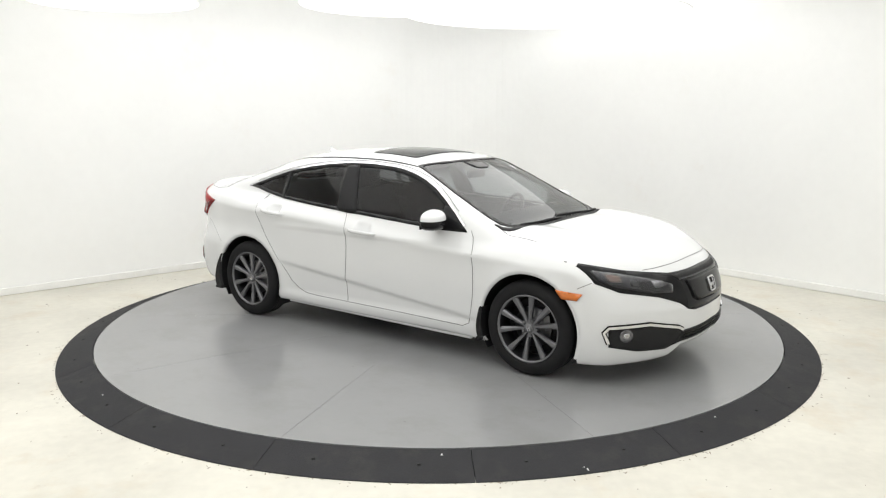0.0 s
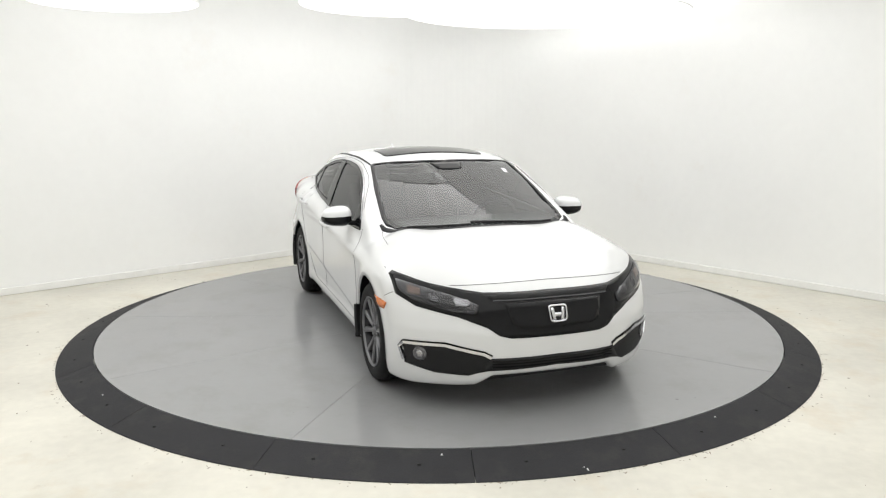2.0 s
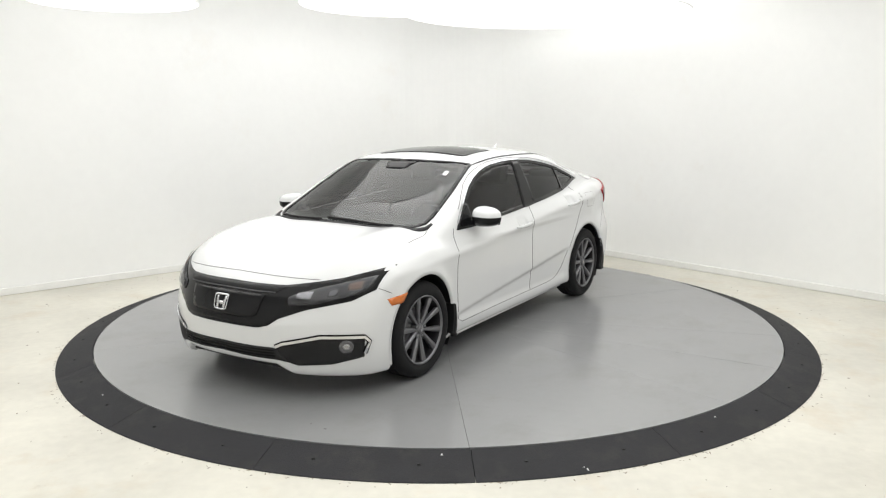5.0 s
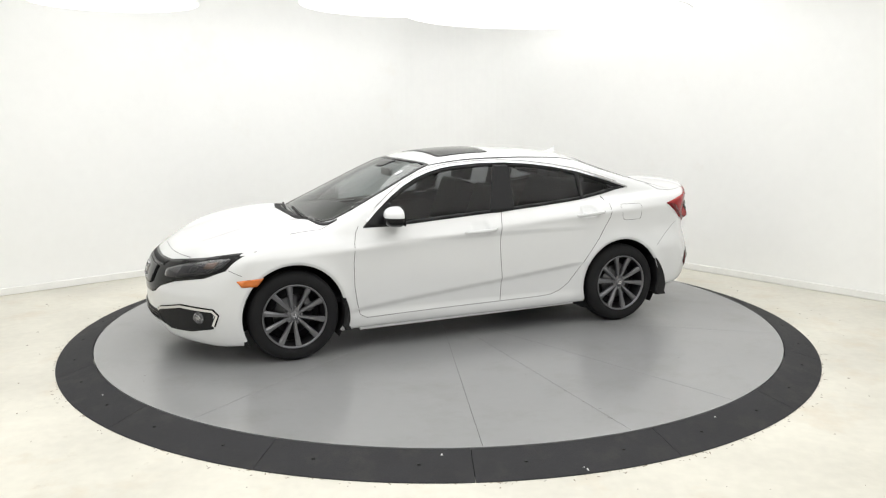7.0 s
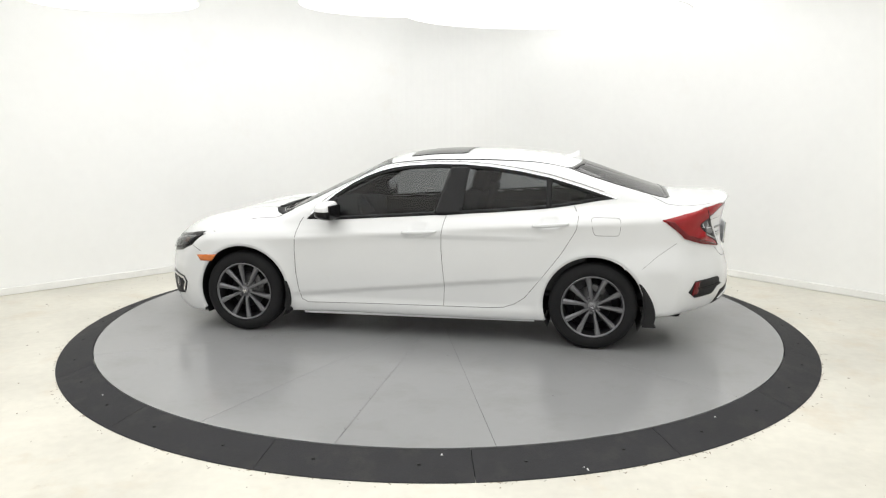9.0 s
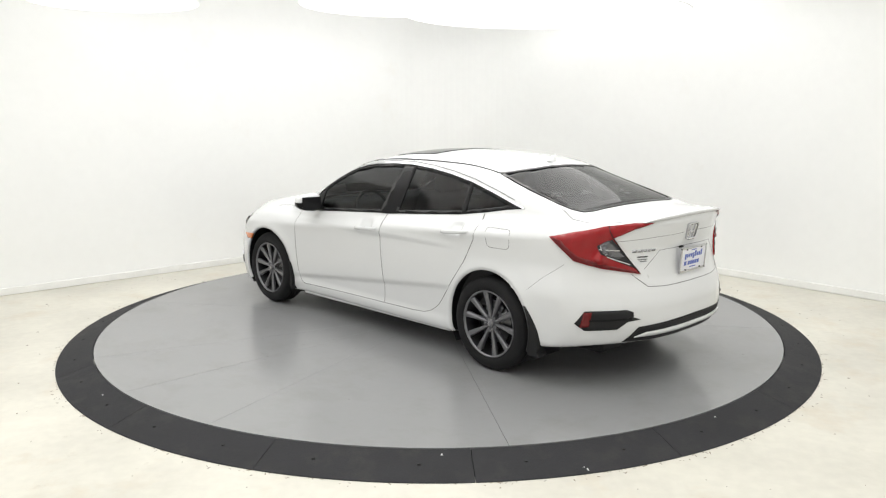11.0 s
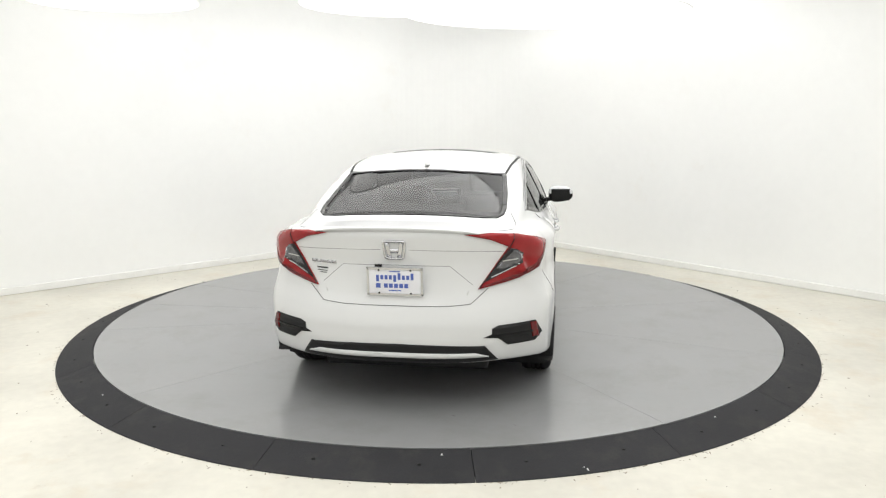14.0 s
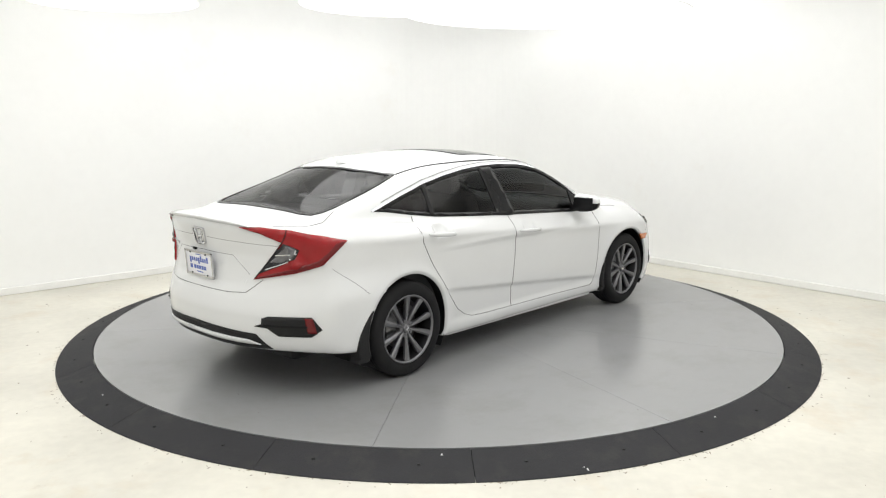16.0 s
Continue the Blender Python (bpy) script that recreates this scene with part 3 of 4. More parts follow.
def body_shell(car):
    nx, nt, ne = 300, 180, 110
    th = np.linspace(-math.pi / 2, math.pi / 2, nt)
    ax = 1.70
    O, D = [], []
    for k in range(ne):
        phi = math.pi / 2 * (1 - k / ne)
        for t in th:
            O.append((-ax, 0, 0.60))
            D.append((-math.sin(phi), math.cos(phi) * math.cos(t), math.cos(phi) * math.sin(t)))
    for k in range(nx):
        for t in th:
            O.append((-ax + 2 * ax * k / (nx - 1), 0, 0.60))
            D.append((0, math.cos(t), math.sin(t)))
    for k in range(1, ne + 1):
        phi = math.pi / 2 * k / ne
        for t in th:
            O.append((ax, 0, 0.60))
            D.append((math.sin(phi), math.cos(phi) * math.cos(t), math.cos(phi) * math.sin(t)))
    O, D = np.array(O, float), np.array(D, float)
    s, ok = root(O, D, 1.3, True)
    P = O + D * s[:, None]
    ns = ne + nx + ne
    F = []
    for i in range(ns - 1):
        for j in range(nt - 1):
            a = i * nt + j
            F.append((a, a + 1, a + nt + 1, a + nt))
    F = np.array(F)
    # draw the grid's points onto the rims of the wheel openings
    for hx in (AXLE, -AXLE):
        dx, dz = P[:, 0] - hx, P[:, 2] - HUB_Z - 0.008
        r = np.hypot(dx, dz)
        near = (np.abs(r - ARCH_R) < 0.009) & (P[:, 1] > 0.5) & (dz > -0.15)
        P[near, 0] = hx + dx[near] / r[near] * ARCH_R
        P[near, 2] = HUB_Z + 0.008 + dz[near] / r[near] * ARCH_R
    C = P[F].mean(1)
    cut = np.zeros(len(F), bool)
    for hx in (AXLE, -AXLE):
        cut |= (np.hypot(C[:, 0] - hx, C[:, 2] - HUB_Z - 0.008) < ARCH_R) & (C[:, 1] > 0.5)
        cut |= (np.abs(C[:, 0] - hx) < ARCH_R - 0.012) & (C[:, 2] < HUB_Z - 0.05) & (C[:, 1] > 0.5)
    cut |= inside_many(C[:, [0, 2]] * np.array([-1, 1]), flat(shrink(GLASS_SIDE, 90, 0.014), 90)) & (C[:, 1] > 0.45) & (C[:, 2] > 0.85)
    cut |= inside_many(C[:, [0, 1]], flat(shrink(WINDSCREEN, "top", 0.02), "top")) & (C[:, 2] > 0.9)
    cut |= inside_many(C[:, [0, 1]], flat(shrink(REAR_GLASS, "top", 0.02), "top")) & (C[:, 2] > 0.9)
    F = F[~cut]
    n = len(P)
    V = np.concatenate([P, P * np.array([1, -1, 1])])
    V[:n][np.abs(P[:, 1]) < 1e-6, 1] = 0
    faces = [tuple(f) for f in F] + [tuple(f[::-1] + n) for f in F]
    bm = bmesh.new()
    vs = [bm.verts.new(v) for v in V]
    for f in faces:
        try:
            bm.faces.new([vs[i] for i in f]).smooth = True
        except ValueError:
            pass
    bmesh.ops.remove_doubles(bm, verts=bm.verts[:], dist=0.0004)
    loose = [v for v in bm.verts if not v.link_faces]
    bmesh.ops.delete(bm, geom=loose, context="VERTS")
    bmesh.ops.recalc_face_normals(bm, faces=bm.faces[:])
    bm.normal_update()
    trim = bm.copy()
    gone = [f for f in trim.faces if f.calc_center_median().z < 0.62 or not -2.0 < f.calc_center_median().x < 1.12]
    bmesh.ops.delete(trim, geom=gone, context="FACES")
    trim.normal_update()
    shift = {v: v.normal.copy() for v in trim.verts}
    for v, nn in shift.items():
        v.co -= nn * 0.014
    part("interior_trim", trim, M_SEAT, car, "charcoal cabin lining")
    return part("body", bm, M_PAINT, car, "white painted steel body shell")


def wheel_mesh_parts():
    """The wheel's meshes, about the origin, outer face towards +y."""
    R = 0.318
    prof = [(0.222, 0.086), (0.232, 0.094), (0.25, 0.100), (0.275, 0.101), (0.295, 0.094), (0.308, 0.082), (0.3155, 0.066),
            (R, 0.052), (R, 0.034), (R - 0.006, 0.033), (R - 0.006, 0.027), (R, 0.026), (R, 0.004), (R - 0.006, 0.003), (R - 0.006, -0.003), (R, -0.004),
            (R, -0.026), (R - 0.006, -0.027), (R - 0.006, -0.033), (R, -0.034), (R, -0.06), (0.305, -0.09), (0.27, -0.101), (0.222, -0.09)]
    v, f = lathe(prof, 96)
    tyre = mesh_from("tyre", v, f, M_TYRE)
    prof = [(0.2235, 0.088), (0.2275, 0.094), (0.224, 0.0965), (0.217, 0.094), (0.213, 0.084)]
    v, f = lathe(prof, 96)
    rim = mesh_from("rim", v, f, M_RIM)
    # barrel's darker alloy puts the shade behind the spokes into its colour
    v, f = lathe([(0.213, 0.084), (0.205, 0.06), (0.198, 0.0), (0.2, -0.085), (0.2235, -0.09)], 96)
    barrel = mesh_from("barrel", v, f, M_RIMDARK)
    return tyre, rim, barrel


def spoke_mesh(a, lean):
    """One machined spoke from the hub to the rim at angle a, leaning in the wheel's plane."""
    bm = bmesh.new()
    rows = []
    for u in (0, 0.12, 0.4, 0.7, 0.9, 1.0):
        r = 0.030 + (0.216 - 0.030) * u
        ang = a + lean * (1 - u) ** 1.2
        w = 0.0105 + 0.0115 * u ** 1.5
        y = 0.060 + 0.022 * u ** 0.8
        c, s = math.cos(ang), math.sin(ang)
        ring = []
        for dx, dy in ((-w, -0.022), (-w, -0.003), (-w * 0.72, 0.004), (w * 0.35, 0.0055), (w, -0.004), (w, -0.022)):
            ring.append(bm.verts.new((r * c - dx * s, y + dy, r * s + dx * c)))
        rows.append(ring)
    for i in range(len(rows) - 1):
        for j in range(6):
            k = (j + 1) % 6
            bm.faces.new((rows[i][j], rows[i][k], rows[i + 1][k], rows[i + 1][j]))
    bm.faces.new(rows[0])
    bm.faces.new(rows[-1][::-1])
    bmesh.ops.recalc_face_normals(bm, faces=bm.faces[:])
    me = bpy.data.meshes.new("spoke")
    bm.to_mesh(me)
    bm.free()
    me.materials.append(M_RIM)
    return me


def build_wheels(car):
    tyre, rim, barrel = wheel_mesh_parts()
    spokes = []
    for k in range(5):
        base = 2 * math.pi * k / 5 + math.pi / 2
        for sgn in (-1, 1):
            spokes.append(spoke_mesh(base + sgn * 0.30, -sgn * 0.05))
    v, f = lathe([(0.001, 0.078), (0.024, 0.078), (0.029, 0.074), (0.030, 0.066)], 32)
    cap = mesh_from("hub_cap", v, f, M_RIM)
    v, f = lathe([(0.028, 0.066), (0.046, 0.062), (0.060, 0.052), (0.064, 0.042), (0.06, 0.03)], 40)
    hub = mesh_from("hub", v, f, M_RIM)
    v, f = lathe([(0.05, 0.028), (0.07, 0.030), (0.072, 0.018), (0.135, 0.018), (0.137, 0.012), (0.137, -0.004), (0.06, -0.004)], 56)
    disc = mesh_from("brake_disc", v, f, M_STEEL)
    v, f = lathe([(0.001, 0.0), (0.19, 0.0), (0.198, -0.02), (0.198, -0.09)], 48)
    backing = mesh_from("backing_plate", [(a, b - 0.012, c) for a, b, c in v], f, M_MATT)
    v, f = lathe([(0.001, 0.073), (0.009, 0.073), (0.0115, 0.069), (0.0115, 0.05)], 8)
    nut = mesh_from("lug_nut", v, f, M_RIM, False)
    bars = bmesh.new()
    for sx in (-1, 1):
        bmesh.ops.create_cube(bars, size=1, matrix=pose(sx * 0.0085, 0.079, 0, 0, sx * 8, 0) @ Matrix.Diagonal((0.006, 0.003, 0.028, 1)))
    bmesh.ops.create_cube(bars, size=1, matrix=pose(0, 0.079, 0) @ Matrix.Diagonal((0.014, 0.003, 0.006, 1)))
    logo = bpy.data.meshes.new("cap_badge")
    bars.to_mesh(logo)
    bars.free()
    logo.materials.append(M_CHROME)
    for name, x, sgn in (("front", AXLE, 1), ("front", AXLE, -1), ("rear", -AXLE, 1), ("rear", -AXLE, -1)):
        w = part("wheel", backing, M_MATT, car, "grey alloy wheel with five double spokes and black tyre")
        turn = 0 if sgn > 0 else 180
        w.matrix_basis = pose(x, sgn * 0.775, HUB_Z, 0, {1: 25, -1: 12}[sgn] + 40 * (x < 0), turn)
        part("tyre", tyre, M_TYRE, w, "black rubber tyre")
        part("rim", rim, M_RIM, w)
        part("barrel", barrel, M_RIMDARK, w)
        for m in spokes:
            part("spoke", m, M_RIM, w)
        part("hub", hub, M_RIM, w)
        part("hub_cap", cap, M_RIMDARK, w)
        part("cap_badge", logo, M_CHROME, w)
        part("brake_disc", disc, M_STEEL, w)
        for k in range(5):
            a = 2 * math.pi * k / 5 + math.pi / 2 + math.pi / 5
            o = part("lug_nut", nut, M_CHROME, w)
            o.location = (0.052 * math.cos(a), 0, 0.052 * math.sin(a))
        cal = box_bm(0.05, 0.03, 0.11, (-0.125, 0.03, 0.02), 0.01)
        part("brake_caliper", cal, M_STEEL, w)


def build_arches(car):
    for hx in (AXLE, -AXLE):
        for sgn in (1, -1):
            # liner tub
            verts, faces = [], []
            angs = np.linspace(-0.55, math.pi + 0.55, 40)
            for a in angs:
                for r, y in ((0.366, 0.855), (0.378, 0.80), (0.378, 0.50), (0.10, 0.48)):
                    verts.append((hx + r * math.cos(a), sgn * y, HUB_Z + 0.008 + r * math.sin(a)))
            for i in range(len(angs) - 1):
                for q in range(3):
                    o = 4 * i + q
                    faces.append((o, o + 1, o + 5, o + 4))
            part("wheel_arch_liner", mesh_from("wheel_arch_liner", verts, faces, M_MATT), M_MATT, car)
            # painted lip round the opening
            aa = np.linspace(-0.42, math.pi + 0.42, 60)
            rr = (0.380, 0.3615, 0.358)
            uv = [(-(hx + r * math.cos(a)), HUB_Z + 0.008 + r * math.sin(a)) for r in rr for a in aa]
            P = lay(uv, 90, 0.0025)
            n = len(aa)
            base = P[:n, 1].copy()
            P[n:2 * n, 1] = base - 0.001
            P[2 * n:, 1] = base - 0.014
            V = P * np.array([1, sgn, 1])
            faces = []
            for q in range(2):
                for i in range(n - 1):
                    o = q * n + i
                    faces.append((o, o + 1, o + n + 1, o + n))
            # inner return is dark
            part("wheel_arch_lip", mesh_from("wheel_arch_lip", V, faces, M_PAINT), M_PAINT, car)


def both(fn, *a, **k):
    """A patch or strip on the car's left, and its twin on the right."""
    fn(*a, **k)
    fn(*a, mirror=True, **k)


def build_glazing(car):
    # side: black surround, then the panes
    inner = shrink(GLASS_SIDE, 90, 0.026)
    both(patch, "window_surround", GLASS_SIDE, 90, 0.003, M_BLACK, car, 0.016, 0.01, "gloss black window surround", hole=inner)
    both(strip, "window_moulding", [(0.80, .7, .925), *GLASS_SIDE[1:16]], 90, 0.014, 0.007, M_CHROME, car, "satin metal window moulding")
    both(strip, "door_frame_joint", shrink(GLASS_SIDE, 90, -0.018)[1:15], 90, 0.005, 0.001, M_GAP, car)
    both(patch, "side_window", shrink(GLASS_SIDE, 90, 0.012), 90, 0.0, M_TINT, car, 0.04, 0.0005, "dark tinted side glass")
    both(patch, "door_pillar", [(-0.245, .78, .94), (-0.17, .78, .94), (-0.275, .62, 1.30), (-0.415, .62, 1.30), (-0.38, .78, .952)], 90, 0.004, M_BLACK, car, 0.03, 0.01, "gloss black door pillar")
    both(patch, "quarter_divider", [(-1.00, .75, 1.005), (-1.035, .75, 1.008), (-1.035, .62, 1.21), (-0.99, .62, 1.222)], 90, 0.004, M_BLACK, car, 0.02, 0.01)
    both(patch, "mirror_sail", [(0.83, .78, .89), (0.72, .75, .99), (0.63, .7, 1.05), (0.60, .75, 1.05), (0.60, .78, .89)], 90, 0.0045, M_BLACK, car, 0.02, 0.01)
    patch("windscreen", shrink(WINDSCREEN, "top", 0.008), "top", 0.0, M_GLASS, car, 0.05, 0.0005, "clear laminated windscreen")
    patch("windscreen_border", WINDSCREEN, "top", 0.002, M_BLACK, car, 0.03, 0.006, "black windscreen border", hole=shrink(WINDSCREEN, "top", 0.032))
    patch("rear_window", shrink(REAR_GLASS, "top", 0.008), "top", 0.0, M_RTINT, car, 0.05, 0.0005, "tinted rear glass")
    patch("rear_window_border", REAR_GLASS, "top", 0.002, M_BLACK, car, 0.03, 0.006, hole=shrink(REAR_GLASS, "top", 0.03))
    patch("camera_shade", [(0.34, -.13, 0), (0.34, .13, 0), (0.43, .10, 0), (0.45, .05, 0), (0.45, -.05, 0), (0.43, -.10, 0)], "top", 0.003, M_BLACK, car, 0.03, 0.004)
    patch("sunroof", rounded([(0.10, -.42, 0), (0.10, .42, 0), (-0.36, .41, 0), (-0.36, -.41, 0)], 0.06), "top", 0.003, M_BLACK, car, 0.03, 0.010, "dark glass sunroof panel")
    patch("windscreen_sticker", [(0.40, .44, 0), (0.40, .475, 0), (0.46, .48, 0), (0.46, .445, 0)], "top", 0.004, M_WHITE, car, 0.02, 0.002, "small white sticker")
    half = [(1.235, 0, 0), (1.23, .3, 0), (1.20, .5, 0), (1.14, .63, 0), (1.05, .706, 0), (0.99, .708, 0), (0.985, .688, 0), (1.03, .672, 0), (1.09, .60, 0), (1.155, .45, 0), (1.184, .25, 0), (1.194, 0, 0)]
    patch("cowl", half + [(x, -y, z) for x, y, z in half[-2:0:-1]], "top", 0.002, M_MATT, car, 0.03, 0.01, "black plastic cowl below the windscreen")
    for sy, x0, y0, x1, y1 in ((1, 1.165, 0.50, 1.13, -0.10), (1, 1.185, -0.12, 1.115, -0.55)):
        strip("wiper", [(x0, y0, 0), ((x0 + x1) / 2 + 0.005, (y0 + y1) / 2, 0), (x1, y1, 0)], "top", 0.016, 0.018, M_MATT, car, "black windscreen wiper", depth=0.012)
    both(strip, "roof_ditch", [(0.24, .572, 0), (0.1, .582, 0), (-0.3, .588, 0), (-0.7, .578, 0), (-1.0, .558, 0), (-1.15, .542, 0)], "top", 0.018, 0.001, M_MATT, car)


def build_seams(car):
    s = dict(width=0.0036, off=0.0016, mat=M_GAP, parent=car)
    both(strip, "front_door_joint", [(0.86, .83, .90), (0.885, .87, .86), (0.908, .87, .781), (0.919, .87, .654), (0.916, .87, .482), (0.898, .87, .353), (0.875, .87, .266), (0.825, .87, .240)], 90, **s)
    both(strip, "door_bottom_joint", [(0.825, .87, .240), (0.273, .87, .251), (-0.578, .87, .261), (-0.70, .87, .268), (-0.78, .87, .295), (-0.856, .85, .348), (-0.959, .85, .478)], 90, **s)
    both(strip, "middle_door_joint", [(-0.27, .8, .95), (-0.25, .86, .88), (-0.238, .86, .80), (-0.235, .86, .695), (-0.245, .86, .56), (-0.258, .86, .437), (-0.250, .86, .263)], 90, **s)
    both(strip, "middle_door_joint", [(-0.335, .6, 1.34), (-0.30, .62, 1.20), (-0.27, .8, .95)], 90, **s)
    both(strip, "rear_door_joint", [(-1.20, .8, 1.02), (-1.235, .85, .96), (-1.221, .85, .865), (-1.122, .85, .694), (-0.98, .85, .505)], 90, **s)
    strip("bonnet_front_joint", [(2.03, .56, .72), (2.08, .40, .728), (2.10, .2, .734), (2.11, 0, .737), (2.10, -.2, .734), (2.08, -.40, .728), (2.03, -.56, .72)], 0, **s)
    both(strip, "bonnet_side_joint", [(1.34, .745, 0), (1.22, .735, 0), (1.10, .715, 0), (1.03, .70, 0)], "top", **s)
    strip("fuel_door_joint", rounded([(-1.32, .84, .957), (-1.53, .84, .955), (-1.525, .84, .829), (-1.345, .84, .829)], 0.03), 90, 0.003, 0.0006, M_GAP, car, closed=True)
    both(strip, "bumper_joint", [(-1.69, .86, .60), (-1.78, .86, .68), (-1.92, .8, .78)], 90, 0.0025, 0.0012, M_GREYPRINT, car)
    both(strip, "bumper_joint", [(1.70, .86, .62), (1.78, .86, .66)], 90, **s)
    both(strip, "boot_joint", [(-2.21, .515, .72), (-2.27, .425, .64), (-2.30, .3, .632), (-2.33, .0, .632)], 180, **s)
    both(strip, "boot_side_joint", [(-2.16, .56, 0), (-2.10, .60, 0), (-1.98, .645, 0), (-1.86, .65, 0), (-1.74, .61, 0)], "top", **s)
    # thin grey strips paint the shading of the boot lid's crease
    strip("boot_crease_shade", [(-2.15, .60, .925), (-2.25, .35, .94), (-2.31, .08, .946)], 180, 0.003, 0.0005, M_GREYPRINT, car)
    strip("boot_crease_shade", [(-2.15, -.60, .925), (-2.25, -.35, .94), (-2.31, -.08, .946)], 180, 0.003, 0.0005, M_GREYPRINT, car)


def build_front(car):
    half = [(2.171, 0, .692), (2.165, .2, .690), (2.11, .40, .690), (2.0, .57, .712), (1.90, .67, .728), (1.69, .835, .775)]
    low = [(1.82, .83, .655), (1.93, .745, .600), (2.11, .546, .558), (2.195, .405, .505), (2.22, .345, .462), (2.245, .28, .446), (2.258, 0, .446)]
    right = [(x, -y, z) for x, y, z in (half + low)[-2:0:-1]]
    patch("grille_surround", half + low + right, 0, 0.002, M_BLACK, car, 0.025, 0.02, "gloss black grille surround")
    # recessed slot under the bonnet lip, and lower lip of the bar
    patch("grille_slot", [(2.15, .40, .676), (2.17, .3, .680), (2.2, 0, .680), (2.17, -.3, .680), (2.15, -.40, .676), (2.16, -.36, .650), (2.2, 0, .652), (2.16, .36, .650)], 0, 0.004, M_MATT, car, 0.02, 0.01)
    strip("grille_bar_edge", [(2.16, .36, .648), (2.2, 0, .651), (2.16, -.36, .648)], 0, 0.008, 0.010, M_DARKGREY, car, depth=0.008)
    patch("grille_panel", [(2.2, .30, .632), (2.2, 0, .636), (2.2, -.30, .632), (2.2, -.27, .520), (2.2, -.22, .498), (2.2, 0, .494), (2.2, .22, .498), (2.2, .27, .520)], 0, 0.012, M_BLACK, car, 0.025, 0.012, "gloss black grille panel")
    for sgn in (False, True):
        mir = dict(mirror=sgn)
        lamp = patch("headlight", rounded([(1.745, .813, .730), (1.90, .69, .702), (2.028, .569, .671), (2.132, .437, .627), (2.148, .452, .578), (2.08, .566, .585), (1.895, .757, .634), (1.816, .805, .671)], 0.02), 30, 0.005, M_SMOKE, car, 0.02, 0.01, "smoked headlight unit", **mir)
        patch("reflector", rounded([(2.038, .561, .658), (2.085, .48, .652), (2.118, .475, .620), (2.073, .551, .608)], 0.012), 30, 0.009, M_SILVER, lamp, 0.012, 0.004, "bright reflector", **mir)
        patch("projector", rounded([(1.995, .635, .668), (1.955, .68, .676), (1.975, .685, .634), (2.02, .635, .622)], 0.015), 30, 0.0085, M_STEELDK, lamp, 0.012, 0.004, **mir)
        patch("turn_signal", [(1.83, .768, .706), (1.90, .712, .694), (1.925, .715, .660), (1.86, .768, .664)], 30, 0.009, M_DULLAMBER, lamp, 0.012, 0.004, "dull amber insert", **mir)
        strip("light_guide", [(2.12, .50, .592), (2.05, .60, .598), (1.90, .745, .640), (1.83, .79, .676)], 30, 0.005, 0.009, M_STEELDK, lamp, **mir)
        patch("lens", rounded([(1.745, .813, .730), (1.90, .69, .702), (2.028, .569, .671), (2.132, .437, .627), (2.148, .452, .578), (2.08, .566, .585), (1.895, .757, .634), (1.816, .805, .671)], 0.02), 30, 0.015, M_LENS, lamp, 0.02, 0.004, "clear plastic lens", **mir)
        patch("side_marker", [(1.735, .86, .588), (1.552, .86, .600), (1.597, .86, .545), (1.70, .86, .543)], 80, 0.004, M_AMBER, car, 0.02, 0.008, "amber side marker lamp", **mir)
        fog = patch("fog_lamp_bezel", [(1.90, .815, .375), (2.08, .62, .392), (2.2, .43, .352), (2.22, .375, .320), (2.19, .40, .262), (2.11, .49, .222), (2.0, .66, .226), (1.88, .80, .262)], 20, 0.003, M_MATT, car, 0.02, 0.015, "matt black fog lamp recess", **mir)
        strip("chrome_trim", [(2.215, .39, .335), (2.2, .43, .356), (2.08, .62, .397), (1.91, .815, .386), (1.885, .832, .355), (1.90, .810, .285)], 20, 0.017, 0.012, M_CHROME, fog, "chrome fog lamp trim", depth=0.012, **mir)
        strip("trim_shadow_gap", [(2.215, .39, .335), (2.2, .43, .356), (2.08, .62, .397), (1.91, .815, .386), (1.885, .832, .355), (1.90, .810, .285)], 20, 0.032, 0.005, M_BLACK, fog, depth=0.006, **mir)
        c = np.array([1.975, .735, .332])
        ring = [c + 0.040 * np.array([-math.sin(0.35) * math.cos(a), math.cos(0.35) * math.cos(a), math.sin(a)]) for a in np.linspace(0, 2 * math.pi, 20, endpoint=False)]
        patch("fog_lamp", ring, 20, 0.010, M_STEELDK, fog, 0.012, 0.02, "round clear fog lamp", **mir)
        ring2 = [c + 0.020 * np.array([-math.sin(0.35) * math.cos(a), math.cos(0.35) * math.cos(a), math.sin(a)]) for a in np.linspace(0, 2 * math.pi, 14, endpoint=False)]
        patch("bulb_shield", ring2, 20, 0.014, M_SILVER, fog, 0.01, 0.008, **mir)
    patch("lower_grille", [(2.2, .385, .330), (2.2, 0, .338), (2.2, -.385, .330), (2.18, -.46, .240), (2.2, -.39, .256), (2.2, 0, .274), (2.2, .39, .256), (2.18, .46, .240)], 0, 0.004, M_MATT, car, 0.025, 0.02, "black lower grille")
    for z in (0.288, 0.305, 0.322):
        strip("grille_slat", [(2.2, .38, z - 0.008), (2.2, 0, z), (2.2, -.38, z - 0.008)], 0, 0.006, 0.010, M_BLACK, car, depth=0.008)
    part("undertray", box_bm(0.60, 0.80, 0.035, (1.84, 0, 0.200), 0.010), M_MATT, car, "matt black undertray")
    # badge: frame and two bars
    badge = [(2.24, y, z) for y, z in ((-.060, .612), (.060, .612), (.054, .530), (.036, .520), (-.036, .520), (-.054, .530))]
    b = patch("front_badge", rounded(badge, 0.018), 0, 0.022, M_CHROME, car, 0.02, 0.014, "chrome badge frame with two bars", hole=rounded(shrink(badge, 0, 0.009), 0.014))
